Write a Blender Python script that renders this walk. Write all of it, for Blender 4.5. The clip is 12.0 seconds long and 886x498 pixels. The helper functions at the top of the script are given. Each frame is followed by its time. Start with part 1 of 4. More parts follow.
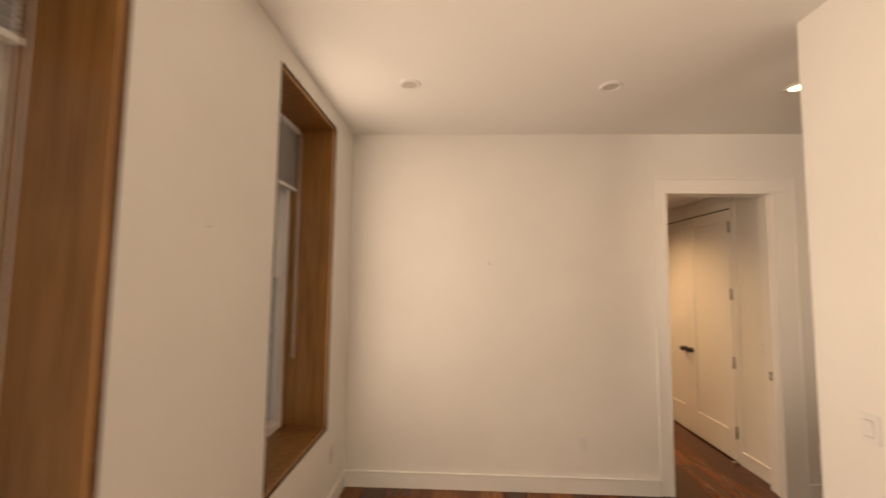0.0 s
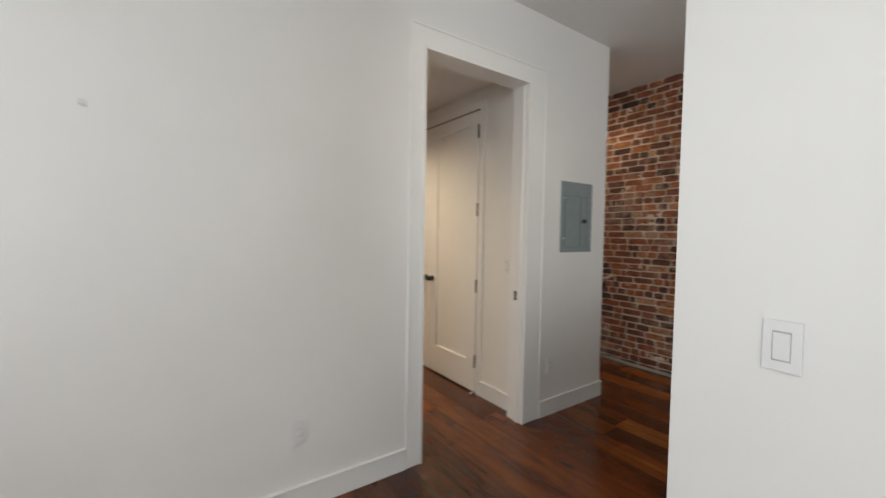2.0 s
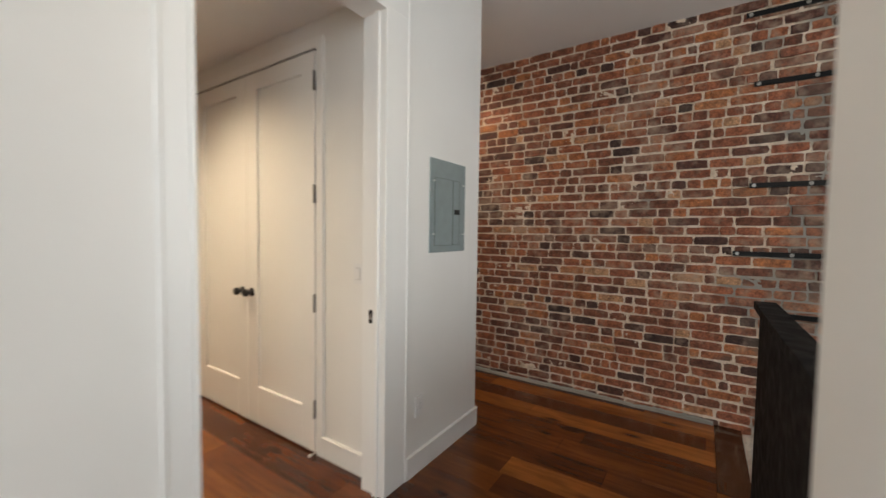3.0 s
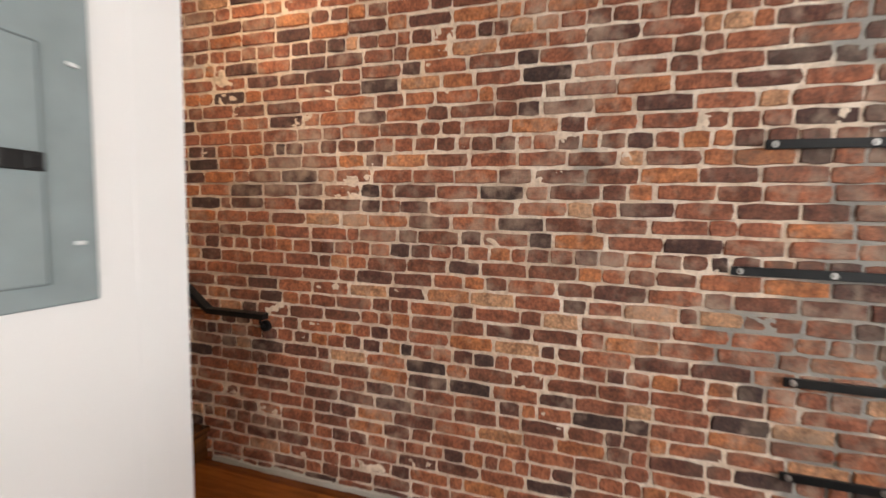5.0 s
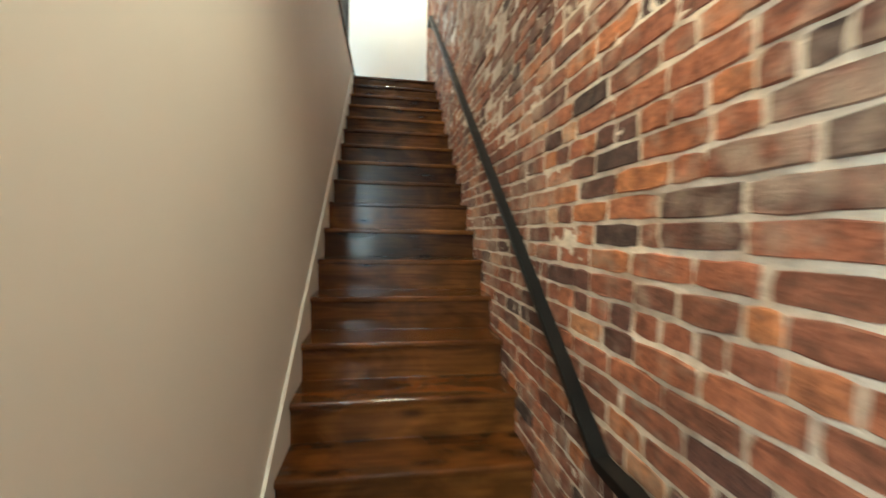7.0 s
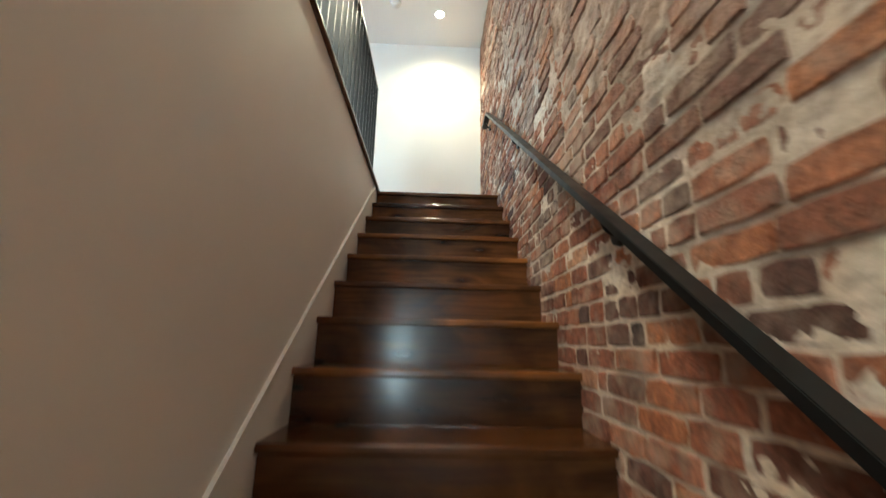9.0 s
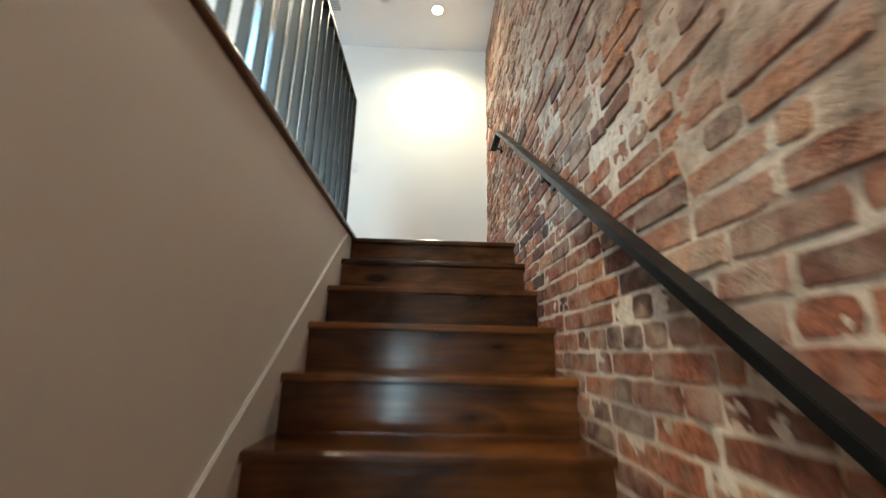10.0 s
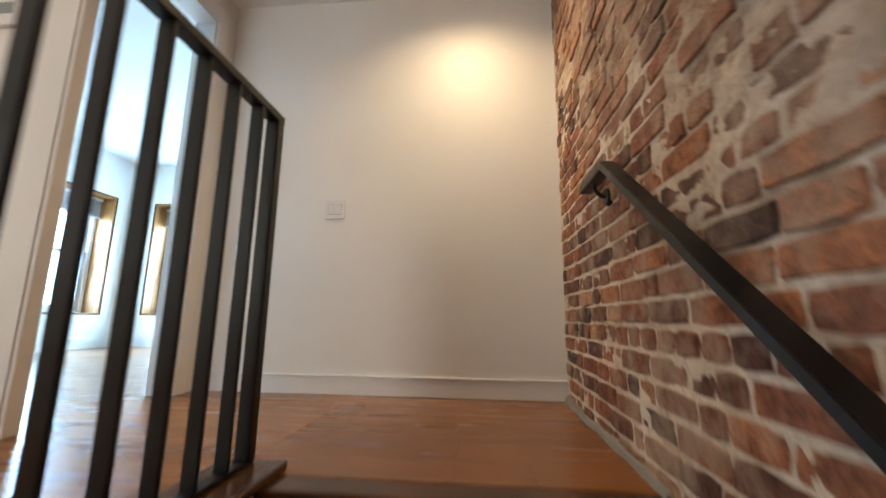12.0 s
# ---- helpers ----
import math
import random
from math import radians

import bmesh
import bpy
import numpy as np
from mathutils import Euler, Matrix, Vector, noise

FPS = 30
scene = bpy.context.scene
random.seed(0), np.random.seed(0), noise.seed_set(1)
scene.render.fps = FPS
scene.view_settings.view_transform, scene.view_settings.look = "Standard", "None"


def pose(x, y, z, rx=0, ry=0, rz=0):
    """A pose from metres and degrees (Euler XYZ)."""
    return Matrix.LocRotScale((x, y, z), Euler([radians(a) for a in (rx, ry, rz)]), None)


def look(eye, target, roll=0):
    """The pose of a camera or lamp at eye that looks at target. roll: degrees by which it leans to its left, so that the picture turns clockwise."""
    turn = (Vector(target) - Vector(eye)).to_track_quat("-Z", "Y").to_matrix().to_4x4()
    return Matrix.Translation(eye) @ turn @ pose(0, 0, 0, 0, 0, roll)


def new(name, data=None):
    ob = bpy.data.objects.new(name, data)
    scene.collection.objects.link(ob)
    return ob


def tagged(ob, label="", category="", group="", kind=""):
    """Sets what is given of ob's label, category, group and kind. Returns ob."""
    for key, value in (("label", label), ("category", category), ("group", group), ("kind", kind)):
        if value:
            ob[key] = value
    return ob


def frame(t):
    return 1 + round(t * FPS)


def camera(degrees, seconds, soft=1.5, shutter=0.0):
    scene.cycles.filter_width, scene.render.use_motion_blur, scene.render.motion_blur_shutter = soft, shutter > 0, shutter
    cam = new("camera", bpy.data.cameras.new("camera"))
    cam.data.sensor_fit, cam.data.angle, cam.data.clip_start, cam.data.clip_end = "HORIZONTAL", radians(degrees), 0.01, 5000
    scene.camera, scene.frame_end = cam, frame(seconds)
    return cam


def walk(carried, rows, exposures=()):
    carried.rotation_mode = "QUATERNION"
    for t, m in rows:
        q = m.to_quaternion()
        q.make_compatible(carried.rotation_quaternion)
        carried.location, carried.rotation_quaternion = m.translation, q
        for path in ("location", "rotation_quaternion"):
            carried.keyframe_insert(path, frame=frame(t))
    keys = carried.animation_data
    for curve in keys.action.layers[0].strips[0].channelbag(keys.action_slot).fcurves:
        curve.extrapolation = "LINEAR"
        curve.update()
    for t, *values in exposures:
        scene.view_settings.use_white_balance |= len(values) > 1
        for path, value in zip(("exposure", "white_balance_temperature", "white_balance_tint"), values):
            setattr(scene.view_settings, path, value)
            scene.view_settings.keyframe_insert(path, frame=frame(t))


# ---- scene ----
# ---------------------------------------------------------------- camera and walk
cam = camera(97.3, 12.0, 1.5, 0.5)
PATH = [
    (0, (-0.59, 0.67, 1.728), (-0.666, 2.663, 1.874), 0.7),
    (0.5, (-0.472, 0.964, 1.768), (-0.166, 2.939, 1.84), 0.7),
    (1, (-0.417, 1.246, 1.625), (0.178, 3.155, 1.583), 0.7),
    (1.5, (-0.287, 1.631, 1.462), (0.536, 3.452, 1.383), 0.6),
    (2, (-0.066, 2.044, 1.394), (1.082, 3.679, 1.312), 0.9),
    (2.5, (0.208, 2.381, 1.386), (1.701, 3.71, 1.3), 0.6),
    (3, (0.579, 2.67, 1.385), (2.238, 3.783, 1.294), 0.8),
    (3.2, (0.735, 2.759, 1.38), (2.45, 3.784, 1.284), 0.8),
    (4.8, (2.118, 3.125, 1.45), (4.034, 3.672, 1.285), 1.4),
    (5, (2.274, 3.164, 1.432), (4.193, 3.704, 1.269), 1.5),
    (5.5, (2.68, 3.236, 1.44), (4.387, 4.262, 1.26), 0.9),
    (6, (3.014, 3.462, 1.446), (4.403, 4.889, 1.258), 1.1),
    (6.5, (3.259, 3.706, 1.456), (4.166, 5.478, 1.267), 0.6),
    (7, (3.394, 4.056, 1.485), (3.693, 6.031, 1.384), 1.1),
    (7.5, (3.465, 4.582, 1.514), (3.555, 6.577, 1.613), 1.0),
    (7.7, (3.464, 4.831, 1.519), (3.536, 6.821, 1.71), 2.0),
    (9.3, (3.474, 6.177, 2.284), (3.529, 8.115, 2.775), 1.1),
    (9.5, (3.464, 6.322, 2.374), (3.529, 8.257, 2.878), 1.1),
    (10, (3.492, 6.699, 2.668), (3.55, 8.632, 3.177), 1.3),
    (10.5, (3.539, 7.028, 2.941), (3.591, 8.959, 3.461), 1.1),
    (11, (3.52, 7.336, 3.189), (3.55, 9.268, 3.704), 1.3),
    (11.5, (3.529, 7.686, 3.385), (3.427, 9.616, 3.901), 1.2),
    (12, (3.551, 8.012, 3.748), (3.367, 9.973, 4.095), 0.7),
]
EXPO = [(0.0, -0.4, 12500, 26), (0.5, -0.45, 8900, 15), (1.0, -0.28, 8500, 14), (1.5, -0.3, 7300, 11), (2.5, -0.1, 6700, 8), (3.2, 0.3, 6900, 8), (5.0, 1.1, 7000, 14),
        (6.0, 1.3, 8100, 16), (6.5, 1.7, 6700, 1), (7.0, 1.75, 5900, -12), (7.5, 1.85, 5700, -12), (9.5, 1.5, 5800, -9), (10.5, 1.2, 6200, -3), (11.0, 0.85, 7500, 6), (11.5, 0.62, 7500, 8), (12.0, 0.37, 7800, 10)]
walk(cam, [(t, look(eye, target, roll)) for t, eye, target, roll in PATH], EXPO)

# ---------------------------------------------------------------- world, sun and large lights
SUN_EL, SUN_AZ = radians(50), radians(115)
world = bpy.data.worlds.new("world")
scene.world = world
world.use_nodes = True
wn = world.node_tree.nodes
sky = wn.new("ShaderNodeTexSky")
sky.sky_type, sky.sun_disc, sky.sun_elevation, sky.sun_rotation = "NISHITA", False, SUN_EL, SUN_AZ
world.node_tree.links.new(sky.outputs[0], wn["Background"].inputs[0])
wn["Background"].inputs[1].default_value = 0.15


def lamp(name, kind, m, energy, color, **more):
    data = bpy.data.lights.new(name, kind)
    data.energy, data.color = energy, color
    if kind == "SUN":
        data.angle = radians(0.5)
    if kind == "AREA":
        data.shape, data.size, data.size_y = "RECTANGLE", more["w"], more["h"]
    if kind == "SPOT":
        data.spot_size, data.spot_blend, data.shadow_soft_size = radians(more.get("cone", 110)), 1.0, 0.06
    ob = new(name, data)
    ob.matrix_world = m
    return ob


lamp("sun", "SUN", look((0, 0, 0), (-math.sin(SUN_AZ) * math.cos(SUN_EL), -math.cos(SUN_AZ) * math.cos(SUN_EL), -math.sin(SUN_EL))), 4.0, (1, 0.95, 0.88))
DAY, SKYLIT, WARM = (0.86, 0.93, 1.0), (0.32, 0.62, 1.0), (1.0, 0.80, 0.57)
# the lamp at y -1.0 belongs to an added window out of view
for wy in (-1.0, 1.19, 3.06):
    lamp("window_daylight", "AREA", look((-1.535, wy, 1.75), (0, wy, 1.75)), 18 if wy > 2 else 41, DAY, w=0.85, h=2.1)
lamp("window_daylight", "AREA", look((2.15, -1.37, 1.75), (2.15, 0, 1.75)), 64, DAY, w=1.2, h=2.1)
lamp("window_daylight", "AREA", look((-1.55, 12.02, 4.5), (0, 12.02, 4.5)), 115, SKYLIT, w=0.85, h=1.4)
lamp("window_daylight", "AREA", look((-0.40, 13.2, 4.5), (-0.4, 0, 4.5)), 115, SKYLIT, w=0.85, h=1.4)
# lamp of an unseen south window, added to brighten the landing wall
lamp("window_daylight", "AREA", look((1.75, 5.37, 4.65), (1.75, 8.0, 4.65)), 27, DAY, w=1.3, h=1.5)
lamp("window_daylight", "AREA", look((-1.42, 7.6, 4.6), (0.5, 7.6, 4.6)), 26, DAY, w=1.5, h=1.4)
# the spot at 2.55, 6.7 is an added, unseen lamp to brighten the stair bricks
for lx, ly, lz, e in ((1.58, 3.17, 2.955, 22), (3.5, 4.62, 2.955, 32), (1.2, 5.4, 2.59, 135), (1.2, 7.2, 2.59, 135), (3.48, 9.68, 5.75, 46), (2.55, 6.7, 5.75, 165)):
    lamp("downlight_glow", "SPOT", look((lx, ly, lz), (lx, ly, 0)), e, WARM, cone=100 if lx == 2.55 else 150)


# ---------------------------------------------------------------- materials
def mat(name, rough=0.5, metal=0.0):
    m = bpy.data.materials.new(name)
    m.use_nodes = True
    b = m.node_tree.nodes["Principled BSDF"]
    b.inputs["Roughness"].default_value, b.inputs["Metallic"].default_value = rough, metal
    return m, m.node_tree.nodes, m.node_tree.links, b


def noise_of(nd, ln, scale, detail=4.0, stretch=None, world_space=True):
    n = nd.new("ShaderNodeTexNoise")
    n.inputs["Scale"].default_value, n.inputs["Detail"].default_value = scale, detail
    src = nd.new("ShaderNodeNewGeometry").outputs["Position"] if world_space else nd.new("ShaderNodeTexCoord").outputs["Object"]
    if stretch:
        mp = nd.new("ShaderNodeMapping")
        mp.inputs["Scale"].default_value = stretch
        ln.new(src, mp.inputs[0])
        src = mp.outputs[0]
    ln.new(src, n.inputs["Vector"])
    return n


def ramp(nd, ln, src, stops):
    r = nd.new("ShaderNodeValToRGB")
    el = r.color_ramp.elements
    while len(el) < len(stops):
        el.new(0.5)
    for e, (p, c) in zip(el, stops):
        e.position, e.color = p, (*c, 1)
    ln.new(src, r.inputs[0])
    return r.outputs[0]


def mix(nd, ln, fac, a, b, mode="MIX"):
    m = nd.new("ShaderNodeMix")
    m.data_type, m.blend_type = "RGBA", mode
    for sock, v in ((m.inputs[0], fac), (m.inputs[6], a), (m.inputs[7], b)):
        if isinstance(v, (int, float)):
            sock.default_value = v
        elif isinstance(v, tuple):
            sock.default_value = (*v, 1)
        else:
            ln.new(v, sock)
    return m.outputs[2]


def math_of(nd, ln, op, a, b=0.0, clamp=False):
    m = nd.new("ShaderNodeMath")
    m.operation, m.use_clamp = op, clamp
    for sock, v in zip(m.inputs, (a, b)):
        if isinstance(v, (int, float)):
            sock.default_value = v
        else:
            ln.new(v, sock)
    return m.outputs[0]


def bump(nd, ln, b, height, strength, dist=0.01):
    n = nd.new("ShaderNodeBump")
    n.inputs["Strength"].default_value, n.inputs["Distance"].default_value = strength, dist
    ln.new(height, n.inputs["Height"])
    ln.new(n.outputs[0], b.inputs["Normal"])


def paint(name, color, rough=0.5, vary=0.05, lump=0.12, fine=90.0):
    m, nd, ln, b = mat(name, rough)
    big, small = noise_of(nd, ln, 1.3, 3), noise_of(nd, ln, fine, 3)
    lo = tuple(c * (1 - vary) for c in color)
    base = ramp(nd, ln, big.outputs[0], ((0.35, lo), (0.65, color)))
    ln.new(base, b.inputs["Base Color"])
    ln.new(math_of(nd, ln, "MULTIPLY_ADD", small.outputs[0], 0.12), b.inputs["Roughness"])
    b.inputs["Roughness"].links[0].from_node.inputs[2].default_value = rough - 0.06
    bump(nd, ln, b, small.outputs[0], lump, 0.002)
    return m


def metal_paint(name, color, rough=0.4, metal=0.0):
    m, nd, ln, b = mat(name, rough, metal)
    n1, n2 = noise_of(nd, ln, 14, 4), noise_of(nd, ln, 160, 2)
    ln.new(ramp(nd, ln, n1.outputs[0], ((0.3, tuple(c * 0.85 for c in color)), (0.7, color))), b.inputs["Base Color"])
    ln.new(ramp(nd, ln, n1.outputs[0], ((0.3, (rough * 0.8,) * 3), (0.7, (rough * 1.2,) * 3))), b.inputs["Roughness"])
    bump(nd, ln, b, n2.outputs[0], 0.08, 0.001)
    return m


def wood(name, tones, along, rough=0.25, fine=1.0, knots=True, sap=None, blotch=0.0):
    """Boards with grain along x, y or z; each board takes a tone of its own."""
    m, nd, ln, b = mat(name, rough)
    st = {"x": (1.2, 26, 26), "y": (26, 1.2, 26), "z": (26, 26, 1.2)}[along]
    rnd = nd.new("ShaderNodeObjectInfo").outputs["Random"]
    grain = noise_of(nd, ln, 1.6 * fine, 6, st)
    grain.inputs["Distortion"].default_value = 1.2
    broad = noise_of(nd, ln, 1.0, 3, tuple(0.22 * s if s > 2 else 0.9 for s in st))
    tone = math_of(nd, ln, "ADD", math_of(nd, ln, "MULTIPLY", rnd, 0.62), math_of(nd, ln, "MULTIPLY", broad.outputs[0], 0.42))
    col = ramp(nd, ln, tone, tuple((0.15 + 0.7 * i / (len(tones) - 1), c) for i, c in enumerate(tones)))
    dark = ramp(nd, ln, grain.outputs[0], ((0.34, (0.60, 0.54, 0.50)), (0.60, (1.08, 1.06, 1.03))))
    col = mix(nd, ln, 0.85, col, dark, "MULTIPLY")
    if knots:
        v = nd.new("ShaderNodeTexVoronoi")
        v.inputs["Scale"].default_value = 2.4
        mp = nd.new("ShaderNodeMapping")
        mp.inputs["Scale"].default_value = {"x": (0.9, 2.6, 2.6), "y": (2.6, 0.9, 2.6), "z": (2.6, 2.6, 0.9)}[along]
        ln.new(nd.new("ShaderNodeNewGeometry").outputs["Position"], mp.inputs[0])
        ln.new(mp.outputs[0], v.inputs["Vector"])
        col = mix(nd, ln, 1.0, col, ramp(nd, ln, v.outputs["Distance"], ((0.05, (0.22, 0.18, 0.16)), (0.2, (1, 1, 1)))), "MULTIPLY")
    if blotch:
        stain = noise_of(nd, ln, 3.2, 5, tuple(2.0 if q > 2 else 1.0 for q in st))
        stain.inputs["Distortion"].default_value = 0.8
        col = mix(nd, ln, blotch, col, ramp(nd, ln, stain.outputs[0], ((0.36, (0.30, 0.26, 0.24)), (0.50, (0.9, 0.88, 0.85)), (0.66, (1.7, 1.65, 1.5)))), "MULTIPLY")
    if sap:
        streak = noise_of(nd, ln, 1.0, 2, tuple(0.55 * s if s > 2 else 0.25 for s in st))
        col = mix(nd, ln, ramp(nd, ln, streak.outputs[0], ((0.735, (0, 0, 0)), (0.79, (0.55, 0.55, 0.55)))), col, sap)
    ln.new(col, b.inputs["Base Color"])
    ln.new(ramp(nd, ln, grain.outputs[0], ((0.3, (rough * 1.35,) * 3), (0.7, (rough * 0.85,) * 3))), b.inputs["Roughness"])
    bump(nd, ln, b, grain.outputs[0], 0.10, 0.0015)
    return m


def old_plaster(nd, ln, sep):
    """0 to 1: the rough upper stretch of the stair wall, over the handrail, where old plaster was hacked away."""
    along = math_of(nd, ln, "MULTIPLY", math_of(nd, ln, "SUBTRACT", sep.outputs[1], 5.6), 0.8, True)
    over_rail = math_of(nd, ln, "SUBTRACT", sep.outputs[2], math_of(nd, ln, "MULTIPLY", sep.outputs[1], 0.785))
    ragged = math_of(nd, ln, "MULTIPLY", noise_of(nd, ln, 2.2, 4).outputs[0], 1.1)
    height = math_of(nd, ln, "MULTIPLY", math_of(nd, ln, "ADD", math_of(nd, ln, "ADD", over_rail, 2.48), ragged), 1.7, True)
    return math_of(nd, ln, "MULTIPLY", along, height)


def brick_material():
    m, nd, ln, b = mat("fired brick", 0.85)
    info, geo = nd.new("ShaderNodeObjectInfo").outputs["Random"], nd.new("ShaderNodeNewGeometry")
    t = math_of(nd, ln, "FRACT", math_of(nd, ln, "ADD", info, geo.outputs["Random Per Island"]))
    t2 = math_of(nd, ln, "FRACT", math_of(nd, ln, "MULTIPLY", t, 17.3))
    col = ramp(nd, ln, t, ((0.0, (0.060, 0.033, 0.027)), (0.09, (0.125, 0.049, 0.034)), (0.32, (0.225, 0.083, 0.046)), (0.58, (0.305, 0.103, 0.054)),
                           (0.82, (0.38, 0.132, 0.062)), (0.95, (0.46, 0.170, 0.064)), (1.0, (0.52, 0.30, 0.17))))
    mid, fine, big = noise_of(nd, ln, 22, 5), noise_of(nd, ln, 140, 4), noise_of(nd, ln, 1.7, 4)
    edge = noise_of(nd, ln, 7.5, 4)
    col = mix(nd, ln, 0.7, col, ramp(nd, ln, edge.outputs[0], ((0.36, (0.58, 0.52, 0.48)), (0.54, (1, 1, 1)))), "MULTIPLY")
    col = mix(nd, ln, 0.7, col, ramp(nd, ln, mid.outputs[0], ((0.34, (0.46, 0.42, 0.40)), (0.52, (1, 1, 1)), (0.70, (1.35, 1.32, 1.28)))), "MULTIPLY")
    speck = noise_of(nd, ln, 75, 6)
    col = mix(nd, ln, 0.6, col, ramp(nd, ln, speck.outputs[0], ((0.36, (0.46, 0.43, 0.43)), (0.5, (1, 1, 1)), (0.66, (1.55, 1.5, 1.45)))), "MULTIPLY")
    sep = nd.new("ShaderNodeSeparateXYZ")
    ln.new(geo.outputs["Position"], sep.inputs[0])
    rough_up = old_plaster(nd, ln, sep)
    # lime bloom and mortar smears
    up = math_of(nd, ln, "MULTIPLY", math_of(nd, ln, "MULTIPLY", math_of(nd, ln, "SUBTRACT", sep.outputs[1], 4.9), 0.6, True), 0.045)
    smear = math_of(nd, ln, "ADD", math_of(nd, ln, "MULTIPLY", big.outputs[0], 0.5), math_of(nd, ln, "MULTIPLY", noise_of(nd, ln, 13, 6).outputs[0], 0.6))
    smear = math_of(nd, ln, "ADD", smear, up)
    smear = math_of(nd, ln, "ADD", smear, math_of(nd, ln, "MULTIPLY", t2, 0.08))
    fac = ramp(nd, ln, smear, ((0.60, (0, 0, 0)), (0.80, (0.75, 0.75, 0.75))))
    col = mix(nd, ln, fac, col, (0.48, 0.35, 0.26))
    # brown dusty film of old plaster, with greyer scars
    film = noise_of(nd, ln, 6, 6)
    tone = ramp(nd, ln, film.outputs[0], ((0.32, (0.085, 0.043, 0.026)), (0.5, (0.205, 0.104, 0.062)), (0.68, (0.34, 0.20, 0.13))))
    col = mix(nd, ln, math_of(nd, ln, "MULTIPLY", rough_up, math_of(nd, ln, "MULTIPLY", film.outputs[0], 1.25), True), col, tone)
    scar = ramp(nd, ln, noise_of(nd, ln, 1.35, 4).outputs[0], ((0.60, (0, 0, 0)), (0.68, (0.42, 0.42, 0.42))))
    col = mix(nd, ln, math_of(nd, ln, "MULTIPLY", scar, rough_up), col, (0.24, 0.225, 0.19))
    # cement wash round the wall irons
    near = math_of(nd, ln, "MULTIPLY", math_of(nd, ln, "SUBTRACT", 2.85, sep.outputs[1]), 0.5, True)
    wash = math_of(nd, ln, "ADD", noise_of(nd, ln, 4.5, 5).outputs[0], math_of(nd, ln, "MULTIPLY", near, 0.4))
    col = mix(nd, ln, ramp(nd, ln, wash, ((0.60, (0, 0, 0)), (0.78, (0.62, 0.62, 0.62)))), col, (0.125, 0.092, 0.070))
    ln.new(col, b.inputs["Base Color"])
    hgt = mix(nd, ln, 0.35, mid.outputs[0], fine.outputs[0])
    hgt = mix(nd, ln, math_of(nd, ln, "MULTIPLY", rough_up, 0.55), hgt, noise_of(nd, ln, 30, 7).outputs[0])
    bump(nd, ln, b, hgt, 1.0, 0.010)
    ln.new(math_of(nd, ln, "ADD", math_of(nd, ln, "MULTIPLY", rough_up, 0.022), 0.010), b.inputs["Normal"].links[0].from_node.inputs["Distance"])
    return m


def mortar_material():
    m, nd, ln, b = mat("lime mortar", 0.95)
    n1, n2, n3 = noise_of(nd, ln, 6, 5), noise_of(nd, ln, 120, 4), noise_of(nd, ln, 2.4, 3)
    geo = nd.new("ShaderNodeNewGeometry")
    sep = nd.new("ShaderNodeSeparateXYZ")
    ln.new(geo.outputs["Position"], sep.inputs[0])
    col = ramp(nd, ln, n1.outputs[0], ((0.28, (0.54, 0.41, 0.30)), (0.46, (0.74, 0.61, 0.48)), (0.72, (0.84, 0.74, 0.63))))
    col = mix(nd, ln, 0.5, col, ramp(nd, ln, noise_of(nd, ln, 45, 5).outputs[0], ((0.36, (0.55, 0.5, 0.46)), (0.55, (1, 1, 1)))), "MULTIPLY")
    rough_up = old_plaster(nd, ln, sep)
    dusty = ramp(nd, ln, noise_of(nd, ln, 9, 5).outputs[0], ((0.34, (0.12, 0.068, 0.042)), (0.52, (0.245, 0.145, 0.092)), (0.70, (0.40, 0.28, 0.20))))
    col = mix(nd, ln, math_of(nd, ln, "MULTIPLY", rough_up, 0.95), col, dusty)
    # grey cement repairs round the wall irons
    near = math_of(nd, ln, "MULTIPLY", math_of(nd, ln, "SUBTRACT", 2.85, sep.outputs[1]), 0.5, True)
    grey = ramp(nd, ln, math_of(nd, ln, "ADD", n3.outputs[0], math_of(nd, ln, "MULTIPLY", near, 0.62)), ((0.68, (0, 0, 0)), (0.78, (1, 1, 1))))
    col = mix(nd, ln, grey, col, (0.30, 0.29, 0.26))
    ln.new(col, b.inputs["Base Color"])
    bump(nd, ln, b, mix(nd, ln, 0.5, n1.outputs[0], n2.outputs[0]), 0.8, 0.008)
    return m


WHITE = paint("white wall paint", (0.80, 0.785, 0.755), 0.55)
CEIL = paint("white ceiling paint", (0.82, 0.81, 0.79), 0.75, 0.03)
TRIM = paint("white satin trim paint", (0.82, 0.81, 0.785), 0.32, 0.03, 0.06)
FLOOR = wood("oiled walnut floor", ((0.050, 0.013, 0.0035), (0.095, 0.026, 0.006), (0.18, 0.054, 0.011), (0.31, 0.105, 0.022)), "y", 0.17, blotch=0.22, sap=(0.42, 0.21, 0.085))
STAIR = wood("dark walnut stair", ((0.038, 0.014, 0.0055), (0.078, 0.028, 0.009), (0.135, 0.049, 0.014), (0.215, 0.083, 0.022)), "x", 0.15, blotch=0.6)
NOSE = wood("dark walnut nosing", ((0.06, 0.026, 0.014), (0.10, 0.045, 0.022)), "y", 0.22, knots=False)
OAK = wood("oak lining", ((0.27, 0.122, 0.038), (0.32, 0.150, 0.049), (0.37, 0.180, 0.063)), "z", 0.34, knots=False)
BRICK, MORTAR = brick_material(), mortar_material()
CEMENT = paint("grey cement", (0.33, 0.31, 0.27), 0.95, 0.35, 0.9, 55)
